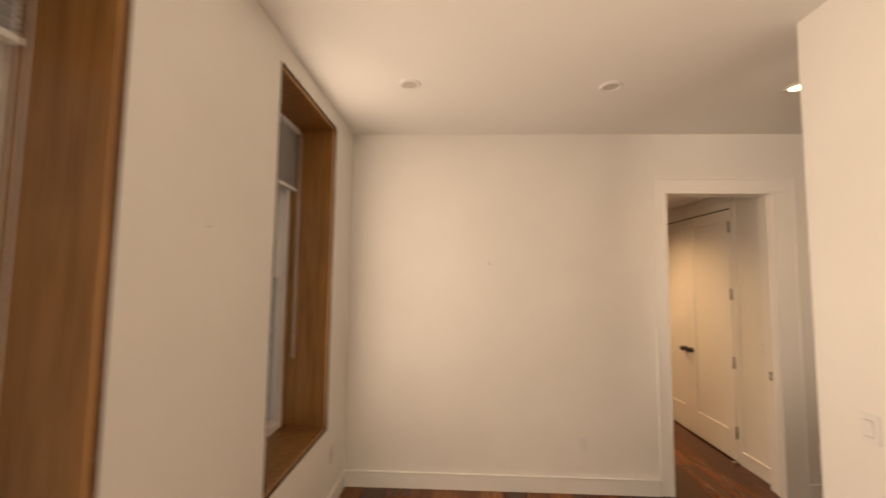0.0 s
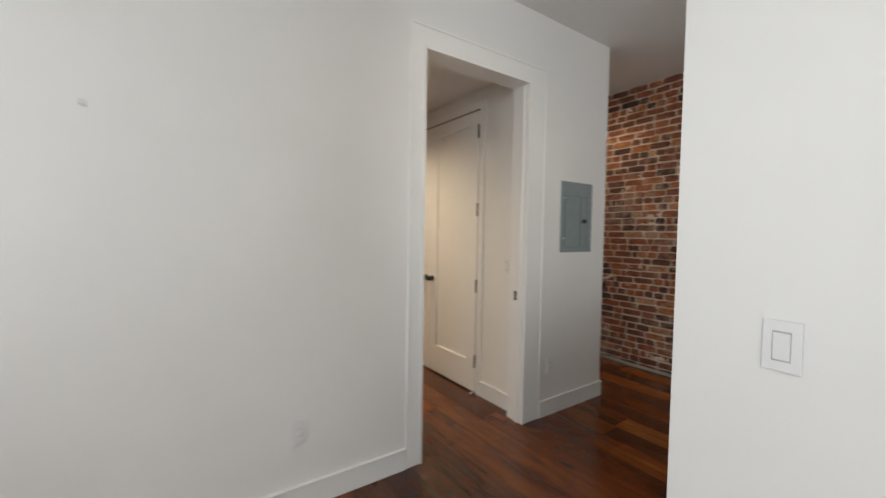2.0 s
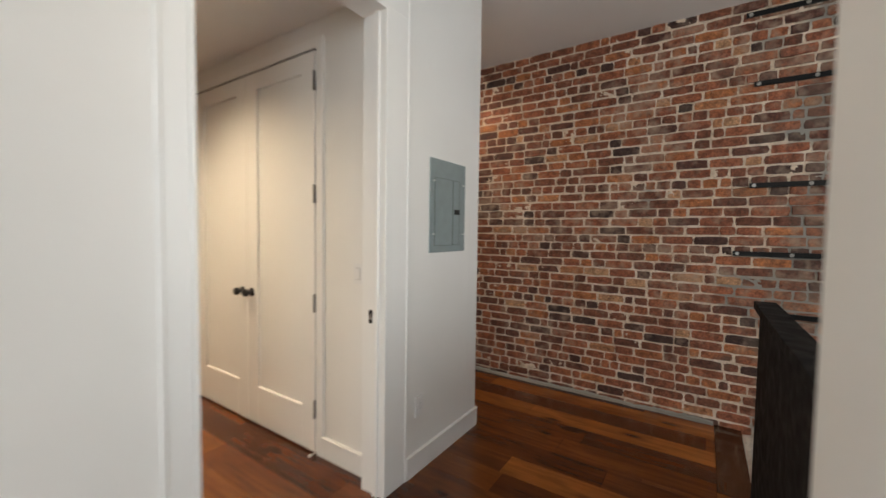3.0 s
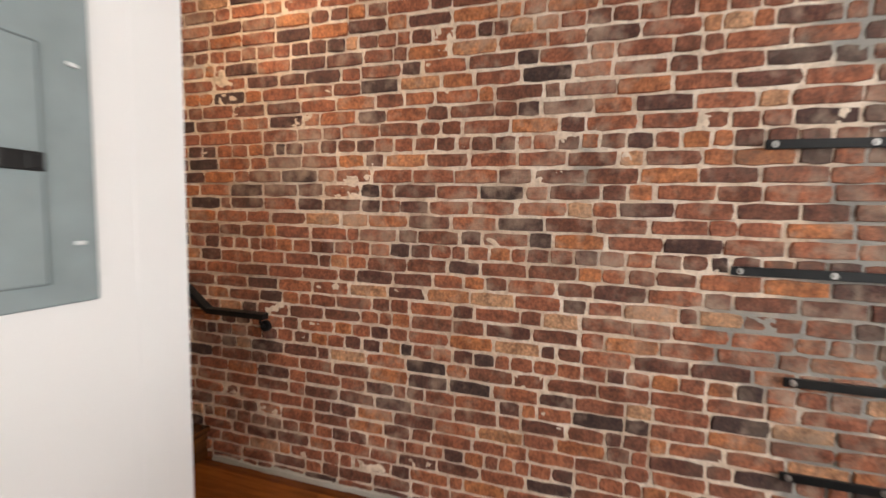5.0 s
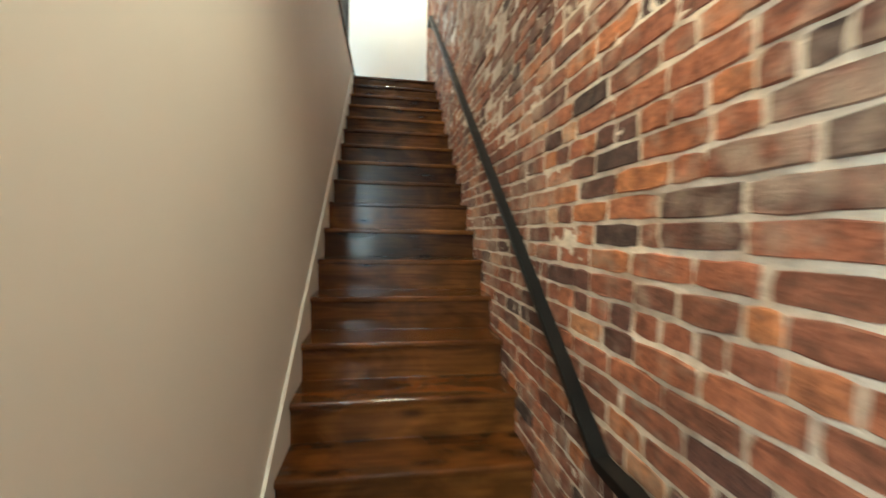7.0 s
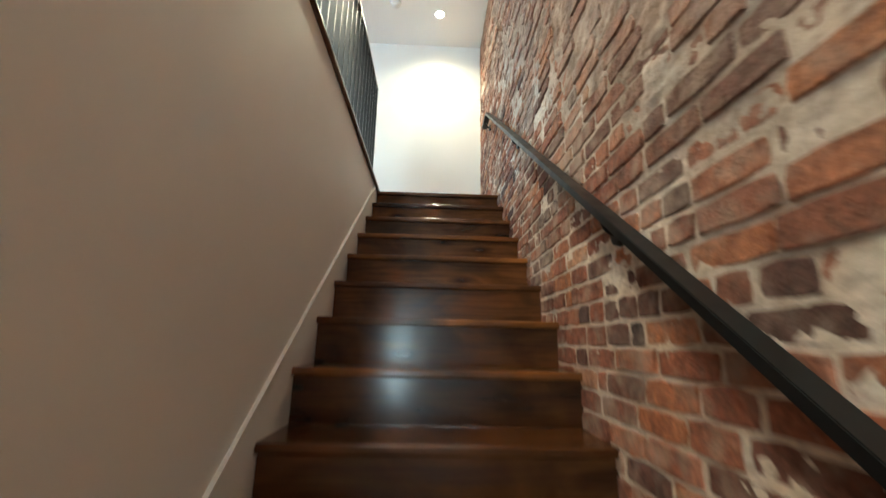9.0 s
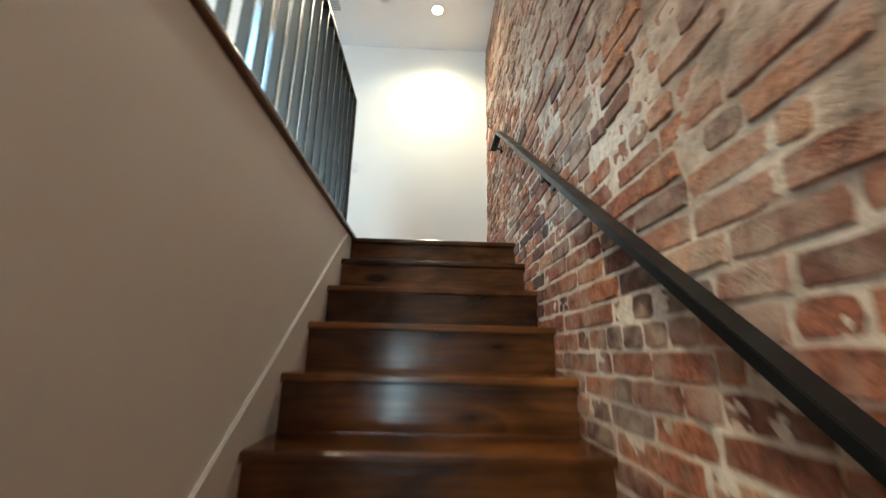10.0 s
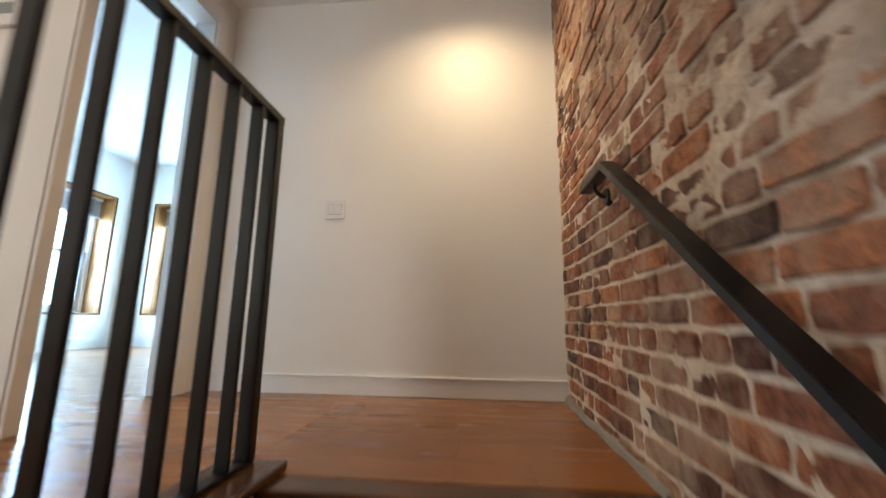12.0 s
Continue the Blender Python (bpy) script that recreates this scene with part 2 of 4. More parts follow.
BOARDS = wood("honey brown floor", ((0.20, 0.075, 0.023), (0.29, 0.115, 0.037), (0.38, 0.16, 0.055)), "x", 0.22, knots=False)
IRON = metal_paint("black painted iron", (0.0065, 0.0075, 0.008), 0.36)
GUARD = metal_paint("matt black board", (0.004, 0.004, 0.0045), 0.8)
GREY = metal_paint("grey enamel steel", (0.26, 0.31, 0.31), 0.42)
HINGE = metal_paint("satin nickel hinge", (0.27, 0.27, 0.27), 0.45, 1.0)
STEEL = metal_paint("brushed nickel", (0.55, 0.54, 0.52), 0.32, 1.0)
for dull in (IRON, GUARD):
    dull.node_tree.nodes["Principled BSDF"].inputs["Specular IOR Level"].default_value = 0.25 if dull is GUARD else 0.34
# darker copy of the enamel, for shade painted at the door's edges
SEAM_SHADE = metal_paint("painted shade of enamel seams", (0.15, 0.18, 0.18), 0.5)
ZINC = metal_paint("bright zinc", (0.72, 0.72, 0.70), 0.4)
BLACK = metal_paint("oil black hardware", (0.012, 0.012, 0.012), 0.35)
# grey for the shadow lines painted round plates and rockers
PLATE_SHADE = paint("painted shade round plastic plates", (0.40, 0.39, 0.38), 0.45, 0.02, 0.0, 7.0)
PLASTIC = paint("white plastic", (0.75, 0.742, 0.73), 0.30, 0.01, 0.0, 7.0)
CREAM = paint("cream plastic", (0.74, 0.70, 0.62), 0.35, 0.03, 0.03)
SCREEN = metal_paint("dark screen glass", (0.012, 0.012, 0.013), 0.12)
VINYL = paint("white vinyl", (0.80, 0.81, 0.82), 0.35, 0.02, 0.02)
GASKET = metal_paint("dark insect screen frame", (0.03, 0.03, 0.032), 0.5)


def cloth_material():
    m, nd, ln, b = mat("grey cellular cloth", 0.85)
    n = noise_of(nd, ln, 260, 2)
    ln.new(ramp(nd, ln, n.outputs[0], ((0.3, (0.34, 0.34, 0.35)), (0.7, (0.44, 0.44, 0.45)))), b.inputs["Base Color"])
    bump(nd, ln, b, n.outputs[0], 0.2, 0.001)
    return m


CLOTH = cloth_material()


def glass_material():
    m, nd, ln, b = mat("window glass", 0.0)
    b.inputs["Transmission Weight"].default_value, b.inputs["IOR"].default_value = 1.0, 1.02
    return m


GLASS = glass_material()


def glow_material(name, color, strength):
    m, nd, ln, b = mat(name, 0.4)
    b.inputs["Emission Color"].default_value, b.inputs["Emission Strength"].default_value = (*color, 1), strength
    return m


LIT = glow_material("lit lamp lens", (1.0, 0.82, 0.58), 14.0)
UNLIT = paint("frosted lamp lens", (0.55, 0.52, 0.47), 0.4, 0.05, 0.02)


# ---------------------------------------------------------------- building helpers
def bx(bm, x0, x1, y0, y1, z0, z1, bev=0.0, seg=2):
    out = bmesh.ops.create_cube(bm, size=1, matrix=Matrix.LocRotScale(((x0 + x1) / 2, (y0 + y1) / 2, (z0 + z1) / 2), None, (abs(x1 - x0), abs(y1 - y0), abs(z1 - z0))))
    if bev:
        edges = list({e for v in out["verts"] for e in v.link_edges})
        bmesh.ops.bevel(bm, geom=edges, offset=bev, segments=seg, affect="EDGES", profile=0.5)
    return bm


def box(*a, **k):
    return bx(bmesh.new(), *a, **k)


def rod(bm, a, b, r0, r1=None, seg=16):
    a, b = Vector(a), Vector(b)
    q = (b - a).to_track_quat("Z", "Y").to_matrix().to_4x4()
    bmesh.ops.create_cone(bm, cap_ends=True, segments=seg, radius1=r0, radius2=r0 if r1 is None else r1, depth=(b - a).length, matrix=Matrix.Translation((a + b) / 2) @ q)
    return bm


def tube(pts, r, seg=8):
    """A round tube along a chain of points."""
    bm, rings = bmesh.new(), []
    pts = [Vector(p) for p in pts]
    for i, p in enumerate(pts):
        d = (pts[min(i + 1, len(pts) - 1)] - pts[max(i - 1, 0)]).normalized()
        q = d.to_track_quat("Z", "Y")
        rings.append([bm.verts.new(p + q @ Vector((r * math.cos(k * math.tau / seg), r * math.sin(k * math.tau / seg), 0))) for k in range(seg)])
    for a, b in zip(rings, rings[1:]):
        for k in range(seg):
            bm.faces.new((a[k], a[(k + 1) % seg], b[(k + 1) % seg], b[k]))
    bm.faces.new(rings[0][::-1])
    bm.faces.new(rings[-1])
    return bm


def prism(outline, axis, a, b):
    """A closed outline in the plane across axis, pulled from a to b."""
    bm = bmesh.new()
    def at(p, d):
        return {"x": (d, p[0], p[1]), "y": (p[0], d, p[1]), "z": (p[0], p[1], d)}[axis]
    lo, hi = [bm.verts.new(at(p, a)) for p in outline], [bm.verts.new(at(p, b)) for p in outline]
    bm.faces.new(lo)
    bm.faces.new(hi[::-1])
    n = len(outline)
    for i in range(n):
        bm.faces.new((lo[i], hi[i], hi[(i + 1) % n], lo[(i + 1) % n]))
    bmesh.ops.recalc_face_normals(bm, faces=bm.faces)
    return bm


def link(name, bm, material, smooth=False):
    me = bpy.data.meshes.new(name)
    bm.to_mesh(me)
    bm.free()
    me.materials.append(material)
    if smooth:
        for p in me.polygons:
            p.use_smooth = True
    return new(name, me)


def part(name, bm, material, parent, label="", smooth=False):
    ob = link(name, bm, material, smooth)
    ob.parent = parent
    if parent.parent is None:
        ob.matrix_parent_inverse = parent.matrix_basis.inverted()
    if label:
        tagged(ob, label)
    return ob


def thing(name, at, label, category, group=""):
    ob = new(name)
    ob.empty_display_size = 0.05
    ob.location = at
    return tagged(ob, label, category, group)


def struct(name, bm, material, label, smooth=False):
    return tagged(link(name, bm, material, smooth), label, name.split("_")[0], kind="structure")


# ---------------------------------------------------------------- the plan
XL, XP, XS, XB = -1.518, 1.038, 3.0, 4.003      # window wall, partition, stair wall, brick face
YW, YP, YU = 4.0, 2.537, 10.18                  # panel wall, partition end, wall over the landing
ZC, ZN = 2.976, 2.62                           # ceilings below
RISE, GO, Y1, N = 0.185, 0.2335, 5.03, 18      # the stair
ZT = RISE * N                                  # upper floor
ZU = 5.78                                      # ceiling above
YH = 5.45                                      # the well opens here
DX0, DX1, DZ = 1.153, 2.044, 2.474               # doorway
# the first opening is unseen, added behind the start of the walk
WIN = [(-1.485, -0.515), (0.706, 1.678), (2.605, 3.515)]
WZ0, WZ1, XF = 0.635, 2.84, -1.84              # window opening, frame plane
XD, DY0, DY1, DH = 1.95, 9.31, 10.0, 5.53      # upstairs doorway
XR, YR = -1.15, 12.8                           # upstairs room

# ---- lower storey
struct("floor", box(XL - 0.3, 3.14, -1.4, 9.2, -0.25, -0.02), FLOOR, "dark walnut plank floor with a satin finish")
floor = bpy.data.objects["floor"]
sub = struct("floor_landing", box(3.14, XB + 0.02, 2.42, 9.2, -0.25, -0.02), FLOOR, "walnut floor at the head of the downward stair")
walls = bmesh.new()
ys = [-1.4] + [v for w in WIN for v in w] + [8.9]
for a, b in zip(ys[::2], ys[1::2]):
    bx(walls, XL - 0.42, XL, a, b, 0, ZC)
for a, b in WIN:
    bx(walls, XL - 0.42, XL, a, b, 0, WZ0)
    bx(walls, XL - 0.42, XL, a, b, WZ1, ZC)
struct("wall_windows", walls, WHITE, "white painted plaster wall pierced by tall windows")
walls = bmesh.new()
bx(walls, XL, DX0, YW, YW + 0.13, 0, ZC)
bx(walls, DX1, XS - 0.12, YW, YW + 0.13, 0, ZC)
bx(walls, DX0, DX1, YW, YW + 0.13, DZ, ZC)
struct("wall_panel", walls, WHITE, "white painted wall with a doorway and a breaker panel")
struct("wall_partition", box(XP, XP + 0.26, -1.4, YP, 0, ZC, bev=0.004), WHITE, "white painted partition wall ending at the hall")
walls = box(XL - 0.42, 1.5, -1.55, -1.4, -2.4, ZC)
bx(walls, 2.8, XB + 0.3, -1.55, -1.4, -2.4, ZC)
bx(walls, 1.5, 2.8, -1.55, -1.4, -2.4, 0.635)
bx(walls, 1.5, 2.8, -1.55, -1.4, WZ1, ZC)
struct("wall_back", walls, WHITE, "plain white back wall with the hall window")
struct("wall_stair", box(XS - 0.12, XS, YW, Y1 + GO * 17 + 0.02, 0, ZT - 0.004, bev=0.003), WHITE, "white painted wall beside the staircase")
struct("wall_end", box(XL - 0.42, XS - 0.12, 8.75, 8.9, 0, ZC), WHITE, "plain white wall at the end of the passage")
struct("wall_closet", box(2.11, 2.16, YW + 0.13, 4.615 - 0.012, 0, ZN), WHITE, "white wall beside the closet")
walls = box(2.11, 2.16, 6.10, 8.75, 0, ZN)
bx(walls, 2.11, 2.16, 4.603, 6.10, 2.452, ZN)
struct("wall_closet_far", walls, WHITE, "white wall over and beyond the closet doors")
ceil = box(XL - 0.42, XB + 0.3, -1.55, YH, ZC, ZT - 0.024)
bx(ceil, XL - 0.42, XS - 0.12, YH, 8.9, ZC, ZT - 0.024)
struct("ceiling", ceil, CEIL, "smooth white plaster ceiling")
struct("ceiling_passage", box(XL, XS - 0.12, YW + 0.13, 8.75, ZN, ZN + 0.06), CEIL, "lower white ceiling over the passage")
# ---- upper storey
struct("floor_upper", box(XS - 0.12, XB + 0.02, 9.05, YR, ZT - 0.30, ZT - 0.024), FLOOR, "walnut landing floor")
struct("floor_room", box(XR - 0.4, XS - 0.12, 8.9, YR + 0.3, ZT - 0.30, ZT - 0.024), FLOOR, "walnut floor of the room upstairs")
struct("wall_landing", box(XD - 0.12, XB + 0.02, YU, YU + 0.12, ZT - 0.02, ZU), WHITE, "white painted wall across the upper landing")
struct("wall_thermostat", box(-1.6, XD, 9.25, 9.25 + 0.06, ZT - 0.02, ZU), WHITE, "white wall holding the thermostat")
walls = box(XD - 0.12, XD, DY1, YU, ZT - 0.02, ZU)
bx(walls, XD - 0.12, XD, DY0, DY1, DH, ZU)
struct("wall_doorway", walls, WHITE, "white wall round the upstairs doorway")
walls = bmesh.new()
WEY, WNX, UZ0, UZ1 = (11.55, 12.50), (-0.86, 0.06), 3.74, 5.23
for a, b in ((9.31, WEY[0]), (WEY[1], YR + 0.4)):
    bx(walls, XR - 0.3, XR, a, b, ZT - 0.02, ZU)
bx(walls, XR - 0.3, XR, *WEY, ZT - 0.02, UZ0)
bx(walls, XR - 0.3, XR, *WEY, UZ1, ZU)
struct("wall_room_west", walls, WHITE, "white bedroom wall with a tall window")
walls = bmesh.new()
for a, b in ((XR, WNX[0]), (WNX[1], XD)):
    bx(walls, a, b, YR, YR + 0.3, ZT - 0.02, ZU)
bx(walls, *WNX, YR, YR + 0.3, ZT - 0.02, UZ0)
bx(walls, *WNX, YR, YR + 0.3, UZ1, ZU)
struct("wall_room_north", walls, WHITE, "white bedroom end wall with a tall window")
struct("wall_room_east", box(XD - 0.12, XD, YU + 0.12, YR + 0.3, ZT - 0.02, ZU), WHITE, "plain white bedroom wall")
walls = box(-1.6, -1.45, 5.2, 6.75, ZT - 0.02, ZU)
bx(walls, -1.6, -1.45, 8.45, 9.25, ZT - 0.02, ZU)
bx(walls, -1.6, -1.45, 6.75, 8.45, ZT - 0.02, 3.8)
bx(walls, -1.6, -1.45, 6.75, 8.45, 5.4, ZU)
struct("wall_hall_west", walls, WHITE, "white wall at the bright end of the upper hall")
walls = box(-1.6, 1.05, 5.2, 5.35, ZT - 0.02, ZU)
bx(walls, 2.45, XB + 0.02, 5.2, 5.35, ZT - 0.02, ZU)
bx(walls, 1.05, 2.45, 5.2, 5.35, ZT - 0.02, 3.85)
bx(walls, 1.05, 2.45, 5.2, 5.35, 5.45, ZU)
struct("wall_hall_south", walls, WHITE, "white wall closing the upper hall, with an added unseen window")
struct("ceiling_upper", box(-1.6, XB + 0.3, 5.2, YR + 0.4, ZU, ZU + 0.15), CEIL, "smooth white ceiling of the upper storey")


# ---------------------------------------------------------------- trim
def skirting(name, a, b, face, axis, z=0.0, side=1, h=0.130):
    """A board along x or y, standing on the floor, with a small bead on top."""
    bm = bmesh.new()
    if axis == "x":
        bx(bm, a, b, face, face + side * 0.014, z, z + h - 0.012, 0.002)
        bx(bm, a, b, face, face + side * 0.021, z + h - 0.012, z + h, 0.004)
    else:
        bx(bm, face, face + side * 0.014, a, b, z, z + h - 0.012, 0.002)
        bx(bm, face, face + side * 0.021, a, b, z + h - 0.012, z + h, 0.004)
    return struct(name, bm, TRIM, "white painted baseboard with a beaded top")


skirting("baseboard_panel_wall", XL, DX0 - 0.1, YW, "x", side=-1)
skirting("baseboard_breaker", DX1 + 0.17, XS + 0.006, YW, "x", side=-1)
skirting("baseboard_windows", -1.4, YW - 0.02, XL, "y", side=1)
skirting("baseboard_partition", -1.4, YP, XP, "y", side=-1)
skirting("baseboard_closet", YW + 0.15, 4.56, 2.11, "y", side=-1)
skirting("baseboard_closet_far", 6.16, 8.75, 2.11, "y", side=-1)
skirting("baseboard_stair_foot", YW, Y1 - 0.12, XS, "y", side=1)
skirting("baseboard_landing", XD, XB, YU, "x", ZT, -1, 0.104)
skirting("baseboard_thermostat", -1.45, XD, 9.25, "x", ZT, -1, 0.104)
skirting("baseboard_room_west", 9.4, YR, XR, "y", ZT, 1)
skirting("baseboard_room_north", XR, XD - 0.12, YR, "x", ZT, -1)

# doorway lining and casing
dw = tagged(new("door_casing"), "white painted door casing with a thin outer bead", "casing", kind="structure")
bm = bmesh.new()
bx(bm, DX0 - 0.004, DX0 + 0.014, YW - 0.012, YW + 0.15, 0, DZ, 0.003)
part("jamb", bm, TRIM, dw)
part("jamb", box(DX1 - 0.014, DX1 + 0.004, YW - 0.012, YW + 0.15, 0, DZ, bev=0.003), TRIM, dw)
part("head_jamb", box(DX0, DX1, YW - 0.012, YW + 0.15, DZ - 0.014, DZ + 0.004, bev=0.003), TRIM, dw)
for a, b in ((DX0 - 0.088, DX0 - 0.005), (DX1 + 0.005, DX1 + 0.165)):
    part("casing_leg", box(a, b, YW - 0.007, YW, 0, DZ + 0.11, bev=0.003), TRIM, dw)
    e = a if a < 1.5 else b
    part("bead", box(e - 0.008, e + 0.008, YW - 0.012, YW, 0, DZ + 0.118, bev=0.004), TRIM, dw)
part("casing_head", box(DX0 - 0.088, DX1 + 0.165, YW - 0.008, YW, DZ + 0.005, DZ + 0.11, bev=0.003), TRIM, dw)
part("bead", box(DX0 - 0.094, DX1 + 0.172, YW - 0.013, YW, DZ + 0.106, DZ + 0.121, bev=0.004), TRIM, dw)
part("stop", box(DX0 + 0.014, DX0 + 0.026, YW + 0.03, YW + 0.065, 0, DZ - 0.014, bev=0.003), TRIM, dw)
part("stop", box(DX1 - 0.026, DX1 - 0.014, YW + 0.03, YW + 0.065, 0, DZ - 0.014, bev=0.003), TRIM, dw)
strike = part("strike_plate", box(DX1 - 0.018, DX1 - 0.0135, YW + 0.068, YW + 0.098, 0.905, 0.975, bev=0.001), BLACK, dw, "black metal strike plate")
part("latch_hole", box(DX1 - 0.0195, DX1 - 0.0175, YW + 0.076, YW + 0.09, 0.925, 0.955), STEEL, strike)
for hz in (0.285, 0.975, 1.57, 2.26):
    part("hinge", rod(bmesh.new(), (DX0 + 0.02, YW + 0.155, hz - 0.05), (DX0 + 0.02, YW + 0.155, hz + 0.05), 0.009), HINGE, dw, "brushed nickel hinge", True)
    part("hinge_leaf", box(DX0 + 0.0145, DX0 + 0.0175, YW + 0.11, YW + 0.152, hz - 0.05, hz + 0.05), HINGE, dw)
# the door leaf, standing open into the passage
leaf = tagged(new("door_1"), "white painted panel door standing open into the passage", "door", kind="structure")
part("slab", box(DX0 + 0.042, DX0 + 0.082, YW + 0.162, YW + 0.95, 0.012, DZ - 0.02, bev=0.003), TRIM, leaf)
part("panel", box(DX0 + 0.078, DX0 + 0.086, YW + 0.27, YW + 0.84, 0.25, DZ - 0.14, bev=0.003), TRIM, leaf)
for hz in (0.285, 0.975, 1.57, 2.26):
    part("hinge_plate", box(DX0 + 0.046, DX0 + 0.0845, YW + 0.157, YW + 0.163, hz - 0.05, hz + 0.05, bev=0.001), HINGE, leaf, "satin nickel hinge leaf")

# upstairs doorway casing
dw = tagged(new("door_casing_upper"), "white painted casing round the upstairs doorway", "casing", kind="structure")
for a, b in ((DY0 - 0.055, DY0), (DY1, DY1 + 0.085)):
    part("casing_leg", box(XD, XD + 0.018, a, b, ZT, DH + 0.09, bev=0.004), TRIM, dw)
part("casing_head", box(XD, XD + 0.019, DY0 - 0.055, DY1 + 0.085, DH, DH + 0.09, bev=0.004), TRIM, dw)
part("jamb", box(XD - 0.13, XD + 0.004, DY1 - 0.014, DY1 + 0.002, ZT, DH, bev=0.003), TRIM, dw)
part("head_jamb", box(XD - 0.13, XD + 0.004, DY0, DY1, DH - 0.014, DH + 0.002, bev=0.003), TRIM, dw)
part("strike_plate", box(XD - 0.075, XD - 0.045, DY1 - 0.018, DY1 - 0.0135, 4.235, 4.305, bev=0.001), BLACK, dw, "black metal strike plate")


# ---------------------------------------------------------------- windows
def window(name, axis, plane, a, b, z0, z1, out, wall, blind=0.42, loop=True):
    """Double-hung white sash window in an oak-lined reveal. out: +1 or -1, outwards along the axis."""
    def bb(u0, u1, d0, d1, w0, w1, bev=0.003):
        p, q = plane + out * d0, plane + out * d1
        p, q = min(p, q), max(p, q)
        return box(p, q, u0, u1, w0, w1, bev=bev) if axis == "x" else box(u0, u1, p, q, w0, w1, bev=bev)
    w = tagged(new(name), "white double-hung sash window in an oak-lined reveal", "window", kind="structure")
    deep = wall
    t = 0.018
    lining = part("reveal_lining", bb(a, a + t, -deep - 0.006, 0.06, z0, z1), OAK, w, "oak veneer reveal")
    part("reveal_lining", bb(b - t, b, -deep - 0.006, 0.06, z0, z1), OAK, w, "oak veneer reveal")
    part("head_lining", bb(a + t, b - t, -deep - 0.006, 0.06, z1 - t, z1), OAK, w, "oak veneer reveal")
    part("window_sill", bb(a + t, b - t, -deep - 0.006, 0.06, z0, z0 + t), OAK, w, "oak veneer sill")
    # thin dark strips paint the shadow gap between lining and wall
    for e in ((a - 0.007, a + 0.002, z0 - 0.007, z1 + 0.007), (b - 0.002, b + 0.007, z0 - 0.007, z1 + 0.007), (a + 0.002, b - 0.002, z0 - 0.007, z0 + 0.002), (a + 0.002, b - 0.002, z1 - 0.002, z1 + 0.007)):
        part("edge_band", bb(e[0], e[1], -deep - 0.016, -deep + 0.004, e[2], e[3], 0.001), NOSE, lining, "dark strip painting the shadow gap round the lining")
    a, b, z0, z1 = a + t, b - t, z0 + t, z1 - t
    f = 0.045
    frame_ = part("window_frame", bb(a, a + f, 0.0, 0.09, z0, z1), VINYL, w)
    part("window_frame", bb(b - f, b, 0.0, 0.09, z0, z1), VINYL, w)
    part("window_frame", bb(a + f, b - f, 0.0, 0.09, z0, z0 + f), VINYL, w)
    part("window_frame", bb(a + f, b - f, 0.0, 0.09, z1 - f, z1), VINYL, w)
    a, b, z0, z1 = a + f, b - f, z0 + f, z1 - f
    zm = z0 + 0.5 * (z1 - z0)
    for lo, hi, d in ((z0, zm + 0.02, 0.012), (zm - 0.02, z1, 0.048)):
        s = part("sash", bb(a, a + 0.045, d, d + 0.034, lo, hi), VINYL, w)
        part("stile", bb(b - 0.045, b, d, d + 0.034, lo, hi), VINYL, s)
        part("rail", bb(a + 0.045, b - 0.045, d, d + 0.034, lo, lo + 0.045), VINYL, s)
        part("rail", bb(a + 0.045, b - 0.045, d, d + 0.034, hi - 0.045, hi), VINYL, s)
        if d > 0.03:
            part("muntin", bb(a + 0.045, b - 0.045, d + 0.01, d + 0.026, hi - 0.36, hi - 0.342), VINYL, s)
        g = part("pane", bb(a + 0.045, b - 0.045, d + 0.015, d + 0.019, lo + 0.045, hi - 0.045, 0), GLASS, s)
        g.visible_shadow = False
    part("insect_screen", bb(a, a + 0.022, 0.088, 0.10, z0, zm), GASKET, w, "dark insect screen frame")
    part("insect_screen", bb(b - 0.05, b - 0.02, 0.088, 0.10, z0, zm), GASKET, w, "dark insect screen frame")
    # cellular blind drawn part of the way down
    top = z1 + f
    bl = thing("cellular_blind", ((plane if axis == "x" else (a + b) / 2), ((a + b) / 2 if axis == "x" else plane), top), "grey cellular blind raised high in the window reveal", "blind", "window blinds")
    part("head_rail", bb(a - f + 0.006, b + f - 0.006, -0.058, -0.012, top - 0.035, top - 0.002, 0.004), VINYL, bl, "white head rail")
    n, zz = int(blind / 0.019), top - 0.035
    bm = bmesh.new()
    for i in range(n):
        h = zz - i * 0.019
        for s0 in (-1, 1):
            us = (a - f + 0.012, b + f - 0.012)
            row = [(us[0], -0.036, h), (us[1], -0.036, h), (us[1], -0.036 + s0 * 0.011, h - 0.0095), (us[0], -0.036 + s0 * 0.011, h - 0.0095), (us[1], -0.036, h - 0.019), (us[0], -0.036, h - 0.019)]
            vs = [bm.verts.new((plane + out * d, u, z) if axis == "x" else (u, plane + out * d, z)) for u, d, z in row]
            bm.faces.new((vs[0], vs[1], vs[2], vs[3]))
            bm.faces.new((vs[3], vs[2], vs[4], vs[5]))
    bmesh.ops.remove_doubles(bm, verts=bm.verts, dist=0.0002)
    part("honeycomb_cloth", bm, CLOTH, bl, "grey honeycomb cloth")
    zb = zz - n * 0.019
    part("bottom_rail", bb(a - f + 0.008, b + f - 0.008, -0.054, -0.018, zb - 0.022, zb, 0.004), VINYL, bl, "white bottom rail")
